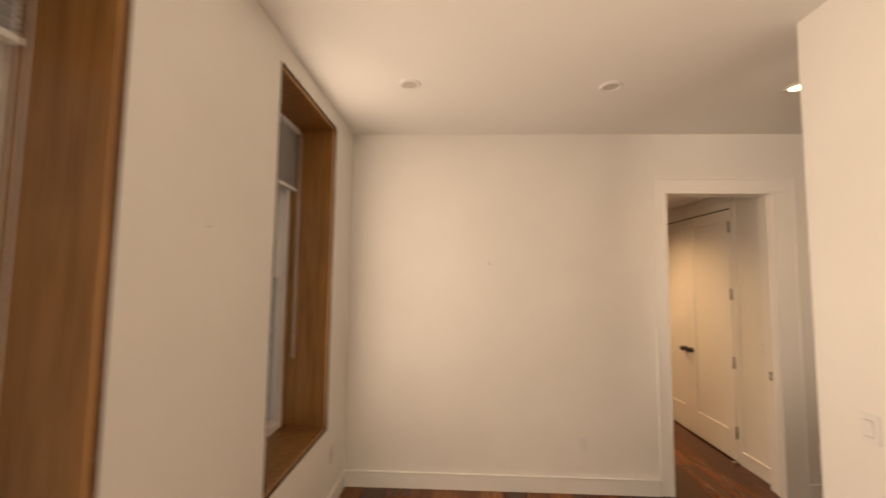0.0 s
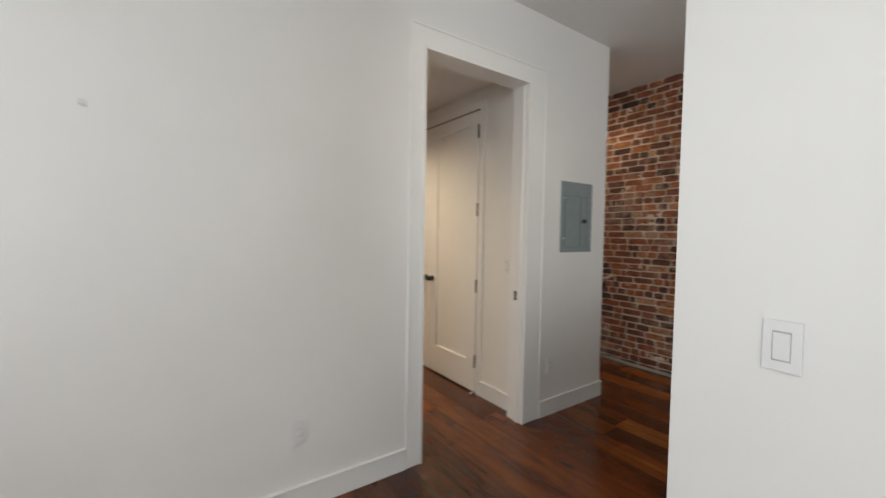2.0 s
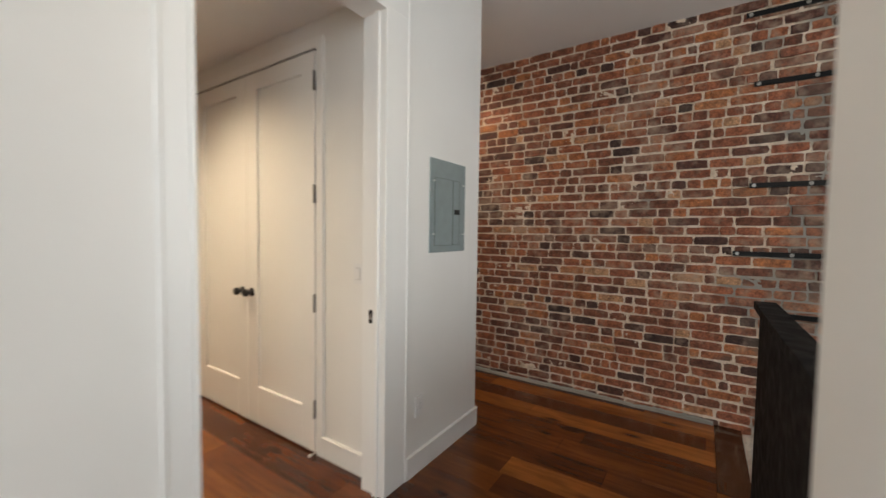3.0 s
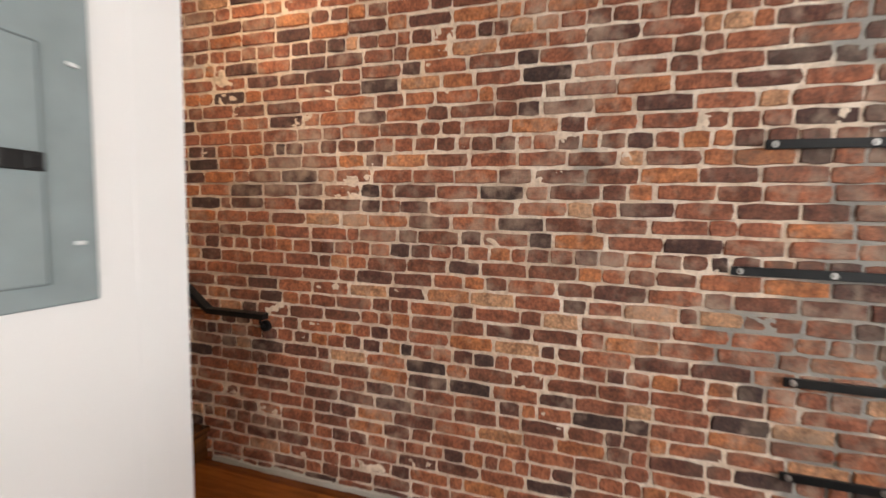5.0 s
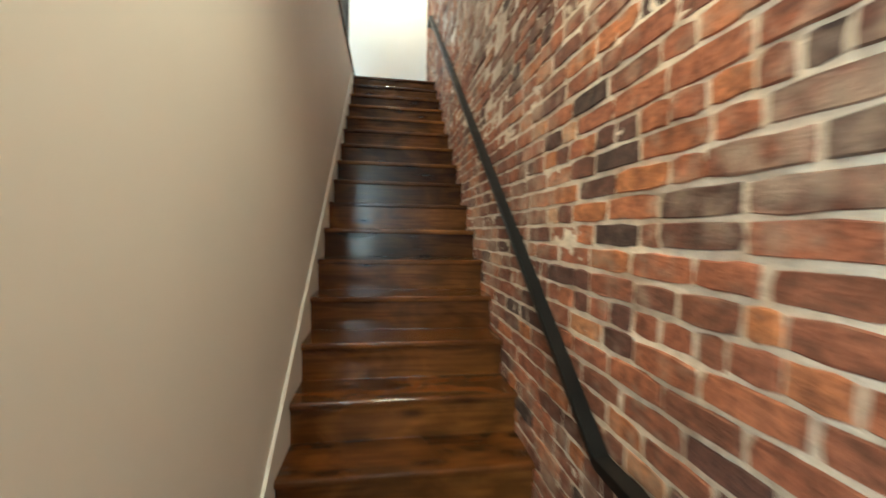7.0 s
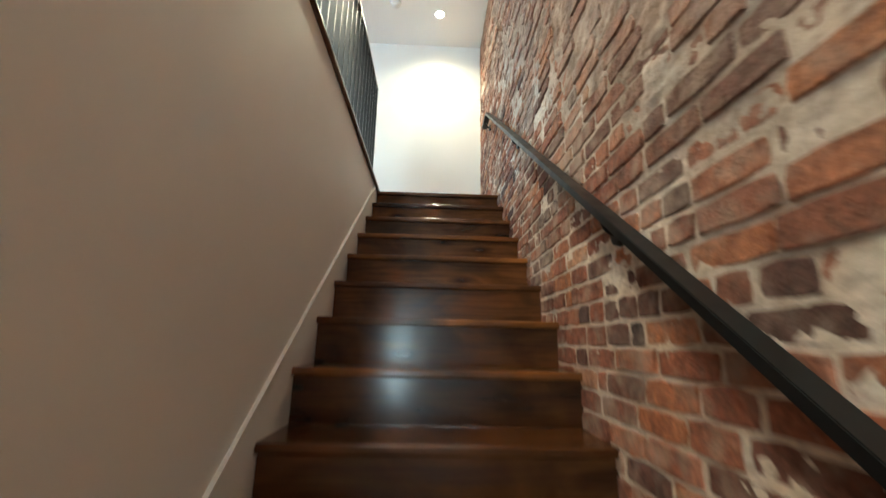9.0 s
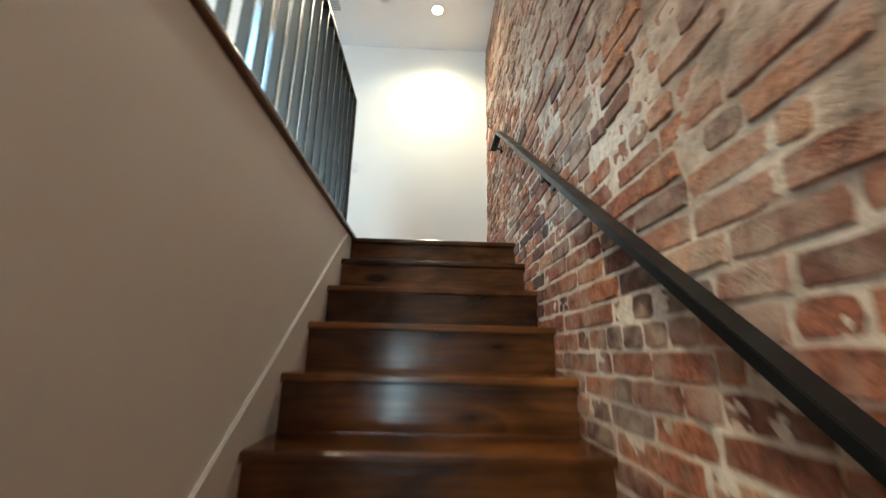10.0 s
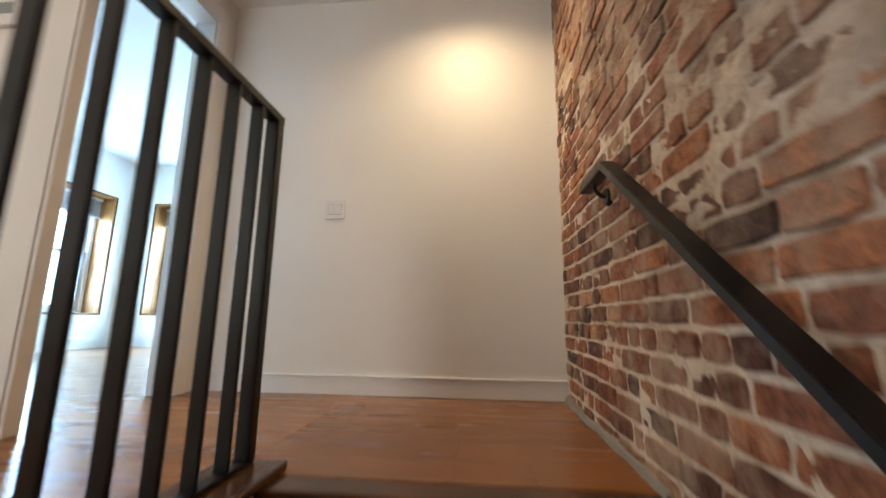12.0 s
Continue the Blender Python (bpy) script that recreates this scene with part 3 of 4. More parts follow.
    if loop:
        u = b + f - 0.03
        pts = [(u - 0.016, -0.075, top - 0.03 - 1.62 * k / 12) for k in range(13)]
        pts += [(u - 0.016 * math.cos(k * math.pi / 6), -0.075, top - 1.65 - 0.03 * math.sin(k * math.pi / 6)) for k in range(1, 6)]
        pts += [(u + 0.016, -0.075, top - 1.65 + 1.62 * k / 12) for k in range(13)]
        part("cord_loop", tube([((plane + out * d, v, z) if axis == "x" else (v, plane + out * d, z)) for v, d, z in pts], 0.0026, 6), PLASTIC, bl, "white bead cord loop", True)
    return w


for i, (a, b) in enumerate(WIN):
    window(f"window_{i + 1}", "x", XF, a, b, WZ0, WZ1, -1, 0.31)
window("window_6", "y", -1.46, 1.5, 2.8, WZ0, WZ1, -1, 0.05, 0.4, False)
# window_8 is unseen, added as an opening for the landing wall's fill
window("window_8", "y", 5.26, 1.05, 2.45, 3.85, 5.45, -1, 0.09, 0.2, False)
window("window_7", "x", -1.52, 6.75, 8.45, 3.8, 5.4, -1, 0.07, 0.2, False)
window("window_4", "x", XR - 0.22, *WEY, UZ0, UZ1, -1, 0.22, 0.22, False)
window("window_5", "y", YR + 0.22, *WNX, UZ0, UZ1, 1, 0.22, 0.22, False)


# ---------------------------------------------------------------- staircase
def flight(at, label, ys, zs, x0, x1, n, way):
    st = thing("staircase", at, label, "stairs")
    for k in range(n):
        y, z = ys(k), zs(k)
        r = part("riser", box(x0, x1, *sorted((y + way * 0.022, y + way * 0.040)), z - RISE, z - 0.028, bev=0.001), STAIR, st)
        if k < n - (1 if way > 0 else 0):
            part("tread", box(x0, x1, *sorted((y, y + way * (GO + 0.030))), z - 0.030, z, bev=0.008, seg=3), STAIR, st)
    return st


up = flight((3.49, Y1, 0), "dark walnut closed-riser staircase climbing beside the brick wall", lambda k: Y1 + GO * k, lambda k: RISE * (k + 1), XS, XB + 0.02, N, 1)
# skirtboard along the wall side
sl = RISE / GO
def over(y):
    return RISE + (y - Y1) * sl
ya, yb = Y1 - 0.12, 8.84
def line(y):
    return 0.262 + (y - 4.95) * 0.7800
part("skirtboard", prism([(ya, 0), (ya, line(ya)), (yb, line(yb)), (yb, over(yb) - 0.25), (ya + 0.35, 0)], "x", XS, XS + 0.008), WHITE, up)
bm = prism([(ya, line(ya) - 0.002), (ya, line(ya) + 0.006), (yb, line(yb) + 0.006), (yb, line(yb) - 0.002)], "x", XS, XS + 0.013)
part("skirtboard_bead", bm, TRIM, up, "white bead along the skirtboard")
struct("nosing_landing", box(XS, XB + 0.02, Y1 + GO * 17, Y1 + GO * 17 + 0.10, ZT - 0.030, ZT, bev=0.008, seg=3), STAIR, "dark walnut nosing at the stair head")
cap = struct("trim_well_cap", box(XS - 0.17, XS + 0.020, YH, Y1 + GO * 17 + 0.14, ZT - 0.004, ZT + 0.022, bev=0.007, seg=3), NOSE, "dark walnut cap on the stairwell edge")

# downward stair and its shaft
tagged(flight((3.55, 2.4, 0), "walnut steps going down behind the black guard", lambda k: 2.42 - 0.03 - GO * (k + 1), lambda k: -RISE * (k + 1), 3.14, XB + 0.02, 8, -1), category="stairs")
struct("trim_stair_edge", box(3.10, XB + 0.03, 2.405, 2.565, -0.03, 0.004, bev=0.006), STAIR, "walnut border board at the stairwell edge")
struct("wall_shaft", box(3.04, 3.14, -1.4, 2.42, -2.4, -0.02), WHITE, "plain wall of the lower stair shaft")
struct("wall_shaft_end", box(3.14, XB + 0.02, 2.42, 2.5, -2.4, -0.25), WHITE, "plain wall under the stair head")
struct("floor_cellar", box(3.0, XB + 0.1, -1.4, 2.5, -2.5, -2.4), FLOOR, "floor at the foot of the lower stair")
gd = thing("stair_guard", (2.1, 2.4, 0), "matt black solid guard with a flat cap by the downward stair", "guard")
part("panel", box(XP + 0.26, 3.100, 2.385, 2.425, 0.004, 1.012, bev=0.003), GUARD, gd)
part("cap", box(XP + 0.26, 3.115, 2.360, 2.450, 1.012, 1.052, bev=0.004), GUARD, gd)

# ---------------------------------------------------------------- handrail on the brick
hr = thing("handrail", (3.95, 6.9, 0.9), "black flat steel handrail bracketed to the brick wall", "handrail")
HX, H0, H1 = 3.958, (4.595, 4.965), (9.235, 9.49)
HS = (4.238 - 0.892) / (H1[0] - H0[1])
def rail_z(y):
    return 0.892 + HS * min(max(y - H0[1], 0), H1[0] - H0[1])
bm = bmesh.new()
prev = None
for y in (H0[0], H0[1], H1[0], H1[1]):
    z = rail_z(y)
    ring = [bm.verts.new((HX + dx, y, z + dz)) for dx, dz in ((-0.024, -0.019), (0.024, -0.019), (0.024, 0.011), (-0.024, 0.011))]
    if prev:
        for k in range(4):
            bm.faces.new((prev[k], prev[(k + 1) % 4], ring[(k + 1) % 4], ring[k]))
    else:
        bm.faces.new(ring)
    prev = ring
bm.faces.new(prev[::-1])
bmesh.ops.recalc_face_normals(bm, faces=bm.faces)
bmesh.ops.bevel(bm, geom=list(bm.edges), offset=0.002, segments=2, affect="EDGES")
part("rail", bm, IRON, hr)
for y in (4.63, 5.75, 7.02, 8.2, 9.37):
    z = rail_z(y)
    pts = [(HX, y, z - 0.017), (HX, y, z - 0.034), (HX + 0.006, y, z - 0.05), (HX + 0.022, y, z - 0.064), (HX + 0.045, y, z - 0.068), (XB + 0.008, y, z - 0.068)]
    br = part("bracket", tube(pts, 0.0075, 10), IRON, hr, "", True)
    part("rosette", rod(bmesh.new(), (XB - 0.012, y, z - 0.068), (XB + 0.006, y, z - 0.068), 0.030, 0.034, 20), IRON, br)

# ---------------------------------------------------------------- guard round the well upstairs
ug = thing("landing_guard", (2.94, 7.3, ZT), "black steel balustrade of flat bars round the stairwell", "balustrade")
part("top_rail", box(2.896, 2.938, YH + 0.03, 9.114, 4.343, 4.368, bev=0.003), IRON, ug)
part("bottom_rail", box(2.898, 2.936, YH + 0.03, 9.114, ZT + 0.023, ZT + 0.035, bev=0.002), IRON, ug)
part("end_post", box(2.896, 2.938, 9.078, 9.112, ZT + 0.035, 4.343, bev=0.003), IRON, ug)
for k in range(34):
    y = 8.998 - 0.1105 * k
    if y > YH + 0.05:
        part("bar", box(2.899, 2.935, y - 0.006, y + 0.006, ZT + 0.035, 4.343, bev=0.0015, seg=1), IRON, ug)

# ---------------------------------------------------------------- wall irons on the brick
for y, z in ((2.49, 2.880), (2.43, 2.410), (2.43, 1.727), (2.505, 1.258), (2.305, 0.850), (2.29, 0.482)):
    ir = thing("wall_iron", (XB - 0.01, y, z), "black flat iron bar bolted to the brick wall", "iron bar", "wall irons")
    part("bar", box(XB - 0.017, XB - 0.005, y - 1.5, y, z - 0.017, z + 0.017, bev=0.002), IRON, ir)
    for k in range(5):
        by = y - 0.025 - 0.29 * k
        bm = rod(bmesh.new(), (XB - 0.017, by, z), (XB - 0.020, by, z), 0.0125)
        rod(bm, (XB - 0.020, by, z), (XB - 0.026, by, z), 0.0075, 0.006, 6)
        part("bolt", bm, STEEL, ir, "galvanised bolt and washer")

# ---------------------------------------------------------------- closet doors
for y0, y1, hinge, label in ((4.615, 5.349, 4.615, "closed"), (5.353, 6.088, 6.088, "closed")):
    cd = thing("closet_door", (2.10, (y0 + y1) / 2, 0.012), "white painted single-panel closet door, closed", "door", "closet doors")
    z0, z1, f = 0.014, 2.438, 0.125
    part("stile", box(2.092, 2.128, y0, y0 + f, z0, z1, bev=0.002), TRIM, cd)
    part("stile", box(2.092, 2.128, y1 - f, y1, z0, z1, bev=0.002), TRIM, cd)
    part("rail", box(2.092, 2.128, y0 + f, y1 - f, z0, z0 + 0.265, bev=0.002), TRIM, cd)
    part("rail", box(2.092, 2.128, y0 + f, y1 - f, z1 - 0.115, z1, bev=0.002), TRIM, cd)
    part("panel", box(2.108, 2.120, y0 + f - 0.004, y1 - f + 0.004, z0 + 0.26, z1 - 0.11), TRIM, cd)
    side = 0.010 if hinge == y0 else -0.010
    for hz in (0.285, 0.94, 1.598, 2.262):
        part("hinge", rod(bmesh.new(), (2.088, hinge - side * 0.4, hz - 0.055), (2.088, hinge - side * 0.4, hz + 0.055), 0.0085), HINGE, cd, "brushed nickel hinge", True)
    ky = y1 - 0.055 if hinge == y0 else y0 + 0.055
    kb = bmesh.new()
    rod(kb, (2.092, ky, 0.94), (2.084, ky, 0.94), 0.031, 0.029, 24)
    rod(kb, (2.084, ky, 0.94), (2.058, ky, 0.94), 0.011, 0.011, 16)
    bmesh.ops.create_uvsphere(kb, u_segments=20, v_segments=12, radius=0.028, matrix=Matrix.LocRotScale((2.045, ky, 0.94), None, (0.75, 1, 1)))
    part("knob", kb, BLACK, cd, "oil-black round knob", True)
tr = tagged(new("trim_closet"), "white closet casing", "casing", kind="structure")
part("casing_leg", box(2.094, 2.11, 4.545, 4.603, 0, 2.51, bev=0.003), TRIM, tr)
part("casing_leg", box(2.094, 2.11, 6.10, 6.158, 0, 2.51, bev=0.003), TRIM, tr)
part("casing_head", box(2.094, 2.11, 4.603, 6.10, 2.452, 2.51, bev=0.003), TRIM, tr)
# black sheet and strip paint in the shade of the gaps round the doors
part("back", box(2.14, 2.15, 4.6, 6.1, 0, 2.45), BLACK, tr)
part("gap_shade", box(2.099, 2.126, 4.615, 6.088, 2.4392, 2.4512), BLACK, tr, "black strip painting the shaded gap over the doors")
ds = thing("door_stop", (2.08, 4.60, 0.03), "small nickel door stop by the closet", "door stop")
part("rod", rod(bmesh.new(), (2.09, 4.60, 0.02), (2.05, 4.60, 0.02), 0.006), STEEL, ds, "", True)
part("tip", rod(bmesh.new(), (2.05, 4.60, 0.02), (2.038, 4.60, 0.02), 0.010), PLASTIC, ds, "", True)

# ---------------------------------------------------------------- breaker panel
bp = thing("breaker_panel", (2.61, YW, 1.26), "grey-green steel breaker panel with a closed door, set in the wall", "electrical panel")
part("cover", box(2.411, 2.807, YW - 0.006, YW + 0.01, 1.258, 1.813, bev=0.004), GREY, bp)
dr = part("door", box(2.455, 2.727, YW - 0.0105, YW - 0.005, 1.300, 1.700, bev=0.002), GREY, bp)
# fold and seams in darker grey paint the shade the thin door lacks
part("door_fold", box(2.6455, 2.6545, YW - 0.0125, YW - 0.010, 1.300, 1.700, bev=0.001), SEAM_SHADE, dr)
for a, b, c, d in ((2.4535, 2.4565, 1.299, 1.701), (2.7255, 2.7285, 1.299, 1.701), (2.4565, 2.7255, 1.2975, 1.3005), (2.4565, 2.7255, 1.6995, 1.7025)):
    part("seam", box(a, b, YW - 0.0112, YW - 0.0055, c, d), SEAM_SHADE, dr)
part("latch", box(2.668, 2.728, YW - 0.015, YW - 0.010, 1.490, 1.522, bev=0.002), BLACK, dr, "black sliding latch")
part("latch_tab", box(2.704, 2.722, YW - 0.018, YW - 0.014, 1.494, 1.518, bev=0.001), BLACK, dr)
for sx in (2.445, 2.776):
    for sz in (1.368, 1.681):
        part("screw", box(sx - 0.008, sx + 0.008, YW - 0.0125, YW - 0.006, sz - 0.0035, sz + 0.0035, bev=0.0015), ZINC, bp)


# ---------------------------------------------------------------- switches and sockets
def plate(name, pos, normal, label, category, gang=1, kind_="rocker"):
    """A wall plate at pos; normal: one of -y, +y, -x, +x."""
    th = thing(name, pos, label, category)
    w = 0.070 + 0.046 * (gang - 1)
    turn = {"-y": 0, "+x": 90, "+y": 180, "-x": 270}[normal]
    m = Matrix.Translation(pos) @ pose(0, 0, 0, 0, 0, turn)
    def put(nm, x0, x1, y0, y1, z0, z1, bev, material, tilt=0.0):
        bm = box(x0, x1, y0, y1, z0, z1, bev=bev)
        if tilt:
            c = Vector(((x0 + x1) / 2, y1, (z0 + z1) / 2))
            bmesh.ops.rotate(bm, verts=bm.verts, cent=c, matrix=Matrix.Rotation(tilt, 3, "X"))
        bmesh.ops.transform(bm, matrix=m, verts=bm.verts)
        return part(nm, bm, material, th)
    # grey backing, and grey rocker bezel below, paint in the plate's shadow lines
    put("plate_shade", -w / 2 + 0.0015, w / 2 - 0.0015, -0.0022, 0.0, -0.0555, 0.0555, 0, PLATE_SHADE)
    put("plate", -w / 2, w / 2, -0.0085, -0.0018, -0.057, 0.057, 0.0025, PLASTIC)
    for g in range(gang):
        c = (g - (gang - 1) / 2) * 0.046
        put("bezel", c - 0.0170, c + 0.0170, -0.0088, -0.006, -0.0335, 0.0335, 0.0006, PLATE_SHADE if kind_ == "rocker" else PLASTIC)
        if kind_ == "rocker":
            put("rocker", c - 0.0150, c + 0.0150, -0.0125, -0.007, -0.030, 0.030, 0.0015, PLASTIC, 0.05)
        else:
            for s in (-1, 1):
                put("socket", c - 0.0155, c + 0.0155, -0.0105, -0.008, s * 0.0165 - 0.0135, s * 0.0165 + 0.0135, 0.002, PLASTIC)
                for q in (-0.006, 0.006):
                    put("slot", c + q - 0.001, c + q + 0.001, -0.0112, -0.0104, s * 0.0165 - 0.003, s * 0.0165 + 0.006, 0, BLACK)
        for s in (-1, 1):
            put("screw", c - 0.003, c + 0.003, -0.0082, -0.0068, s * 0.048 - 0.003, s * 0.048 + 0.003, 0.001, STEEL)
    return th


plate("light_switch", (XP, 2.308, 1.157), "-x", "white rocker light switch on the partition wall", "light switch")
plate("wall_socket", (0.452, YW, 0.393), "-y", "white double socket low on the white wall", "socket", kind_="socket")
plate("wall_socket", (2.330, YW, 0.385), "-y", "white socket plate below the breaker panel", "socket", kind_="socket")
plate("wall_socket", (XL, 3.66, 0.40), "+x", "white socket plate under the window wall", "socket", kind_="socket")
plate("light_switch", (2.11, 4.255, 1.143), "-x", "white rocker switch beside the closet", "light switch")
plate("light_switch", (2.11, 6.55, 1.15), "-x", "white rocker switch past the closet", "light switch")
plate("light_switch", (XS, 4.282, 1.139), "+x", "white double rocker switch under the intercom", "light switch", 2)
plate("light_switch", (2.705, YU, 4.370), "-y", "white double rocker switch on the landing wall", "light switch", 2)

# picture hook left in the wall, and a nail hole
hk = thing("picture_hook", (-0.322, YW, 1.852), "small steel picture hook on the bare white wall", "hook")
part("shank", box(-0.326, -0.318, YW - 0.003, YW, 1.838, 1.866, bev=0.001), STEEL, hk)
part("hook", rod(bmesh.new(), (-0.322, YW - 0.003, 1.842), (-0.322, YW - 0.012, 1.846), 0.0025), BLACK, hk)
nl = thing("nail", (XL, 2.076, 1.906), "tiny nail in the white window wall", "nail")
part("shank", rod(bmesh.new(), (XL, 2.076, 1.906), (XL + 0.008, 2.076, 1.908), 0.0018), STEEL, nl)

# ---------------------------------------------------------------- video intercom
ic = thing("video_intercom", (XS, 4.250, 1.51), "cream video intercom with handset, coiled cord and dark screen", "intercom")
part("back_plate", box(XS, XS + 0.018, 4.155, 4.425, 1.436, 1.586, bev=0.006, seg=3), CREAM, ic)
part("monitor", box(XS + 0.016, XS + 0.030, 4.226, 4.430, 1.438, 1.585, bev=0.006, seg=3), CREAM, ic)
part("screen", box(XS + 0.0285, XS + 0.0315, 4.252, 4.402, 1.471, 1.566, bev=0.001), SCREEN, ic, "dark glass screen")
part("button", box(XS + 0.029, XS + 0.033, 4.318, 4.342, 1.452, 1.458, bev=0.001), BLACK, ic)
part("cradle", box(XS + 0.016, XS + 0.034, 4.158, 4.220, 1.440, 1.586, bev=0.005), CREAM, ic)
hs = part("handset", box(XS + 0.040, XS + 0.064, 4.162, 4.214, 1.434, 1.594, bev=0.009, seg=3), PLASTIC, ic, "white telephone handset")
part("ear_cup", box(XS + 0.026, XS + 0.044, 4.164, 4.212, 1.556, 1.592, bev=0.006), PLASTIC, hs)
part("mouth_cup", box(XS + 0.026, XS + 0.044, 4.164, 4.212, 1.436, 1.472, bev=0.006), PLASTIC, hs)
pts, turns, npt = [], 58, 900
for i in range(npt):
    u = i / (npt - 1)
    cy = 4.180 + 0.062 * (0.5 - 0.5 * math.cos(math.pi * u))
    cz = 1.436 - 0.140 * math.sin(math.pi * u) ** 0.7
    a = u * turns * math.tau
    fade = min(1.0, u * 12, (1 - u) * 12)
    pts.append((XS + 0.054 - 0.034 * u + 0.020 * math.sin(math.pi * u) + 0.0078 * fade * math.cos(a), cy + 0.0078 * fade * math.sin(a) * abs(math.cos(math.pi * u)), cz + 0.0078 * fade * math.sin(a) * math.sin(math.pi * u)))
part("coiled_cord", tube(pts, 0.0029, 5), CREAM, ic, "coiled cream cord", True)

# ---------------------------------------------------------------- thermostat, vent, downlights, smoke alarm
th = thing("thermostat", (1.66, 9.25, 4.95), "white thermostat with a small grey display on the wall", "thermostat")
part("case", box(1.585, 1.715, 9.226, 9.25, 4.885, 5.005, bev=0.005, seg=3), PLASTIC, th)
part("display", box(1.615, 1.685, 9.2245, 9.2275, 4.935, 4.985), GREY, th, "grey display")
vt = thing("ceiling_vent", (2.47, 9.72, ZU), "white metal ceiling vent with dark slats", "vent")
part("frame", box(2.36, 2.58, 9.60, 9.74, ZU - 0.008, ZU, bev=0.002), PLASTIC, vt)
for k in range(6):
    part("slat", box(2.375, 2.565, 9.612 + k * 0.021, 9.622 + k * 0.021, ZU - 0.011, ZU - 0.007), GREY, vt)


def downlight(x, y, z, lit):
    dl = thing("downlight", (x, y, z), "lit recessed ceiling downlight with a white trim" if lit else "unlit recessed ceiling downlight with a white trim", "downlight", "ceiling downlights")
    bm = bmesh.new()
    prof = ((0.046, 0.0), (0.050, -0.010), (0.058, -0.012), (0.070, -0.004), (0.072, 0.0))
    rings = [[bm.verts.new((x + r * math.cos(k * math.tau / 32), y + r * math.sin(k * math.tau / 32), z + h)) for k in range(32)] for r, h in prof]
    for a, b in zip(rings, rings[1:]):
        for k in range(32):
            bm.faces.new((a[k], a[(k + 1) % 32], b[(k + 1) % 32], b[k]))
    part("trim_ring", bm, PLASTIC, dl, "", True)
    part("lens", rod(bmesh.new(), (x, y, z), (x, y, z - 0.004), 0.048, seg=32), LIT if lit else UNLIT, dl, "glowing lens" if lit else "frosted lens")


# the last one, at 2.55, 6.7, is an added fitting out of view
for x, y, z, lit in ((-0.909, 3.103, ZC, False), (0.390, 3.145, ZC, False), (1.58, 3.17, ZC, True), (3.5, 4.62, ZC, True), (1.2, 5.4, ZN, True), (1.2, 7.2, ZN, True), (3.48, 9.68, ZU, True), (2.55, 6.7, ZU, True)):
    downlight(x, y, z, lit)
sm = thing("smoke_alarm", (2.99, 9.55, ZU), "round white smoke alarm on the ceiling", "smoke alarm")
part("body", rod(bmesh.new(), (2.99, 9.55, ZU), (2.99, 9.55, ZU - 0.032), 0.062, 0.052, 32), PLASTIC, sm, "", True)
part("cover", rod(bmesh.new(), (2.99, 9.55, ZU - 0.032), (2.99, 9.55, ZU - 0.040), 0.030, 0.026, 24), PLASTIC, sm, "", True)


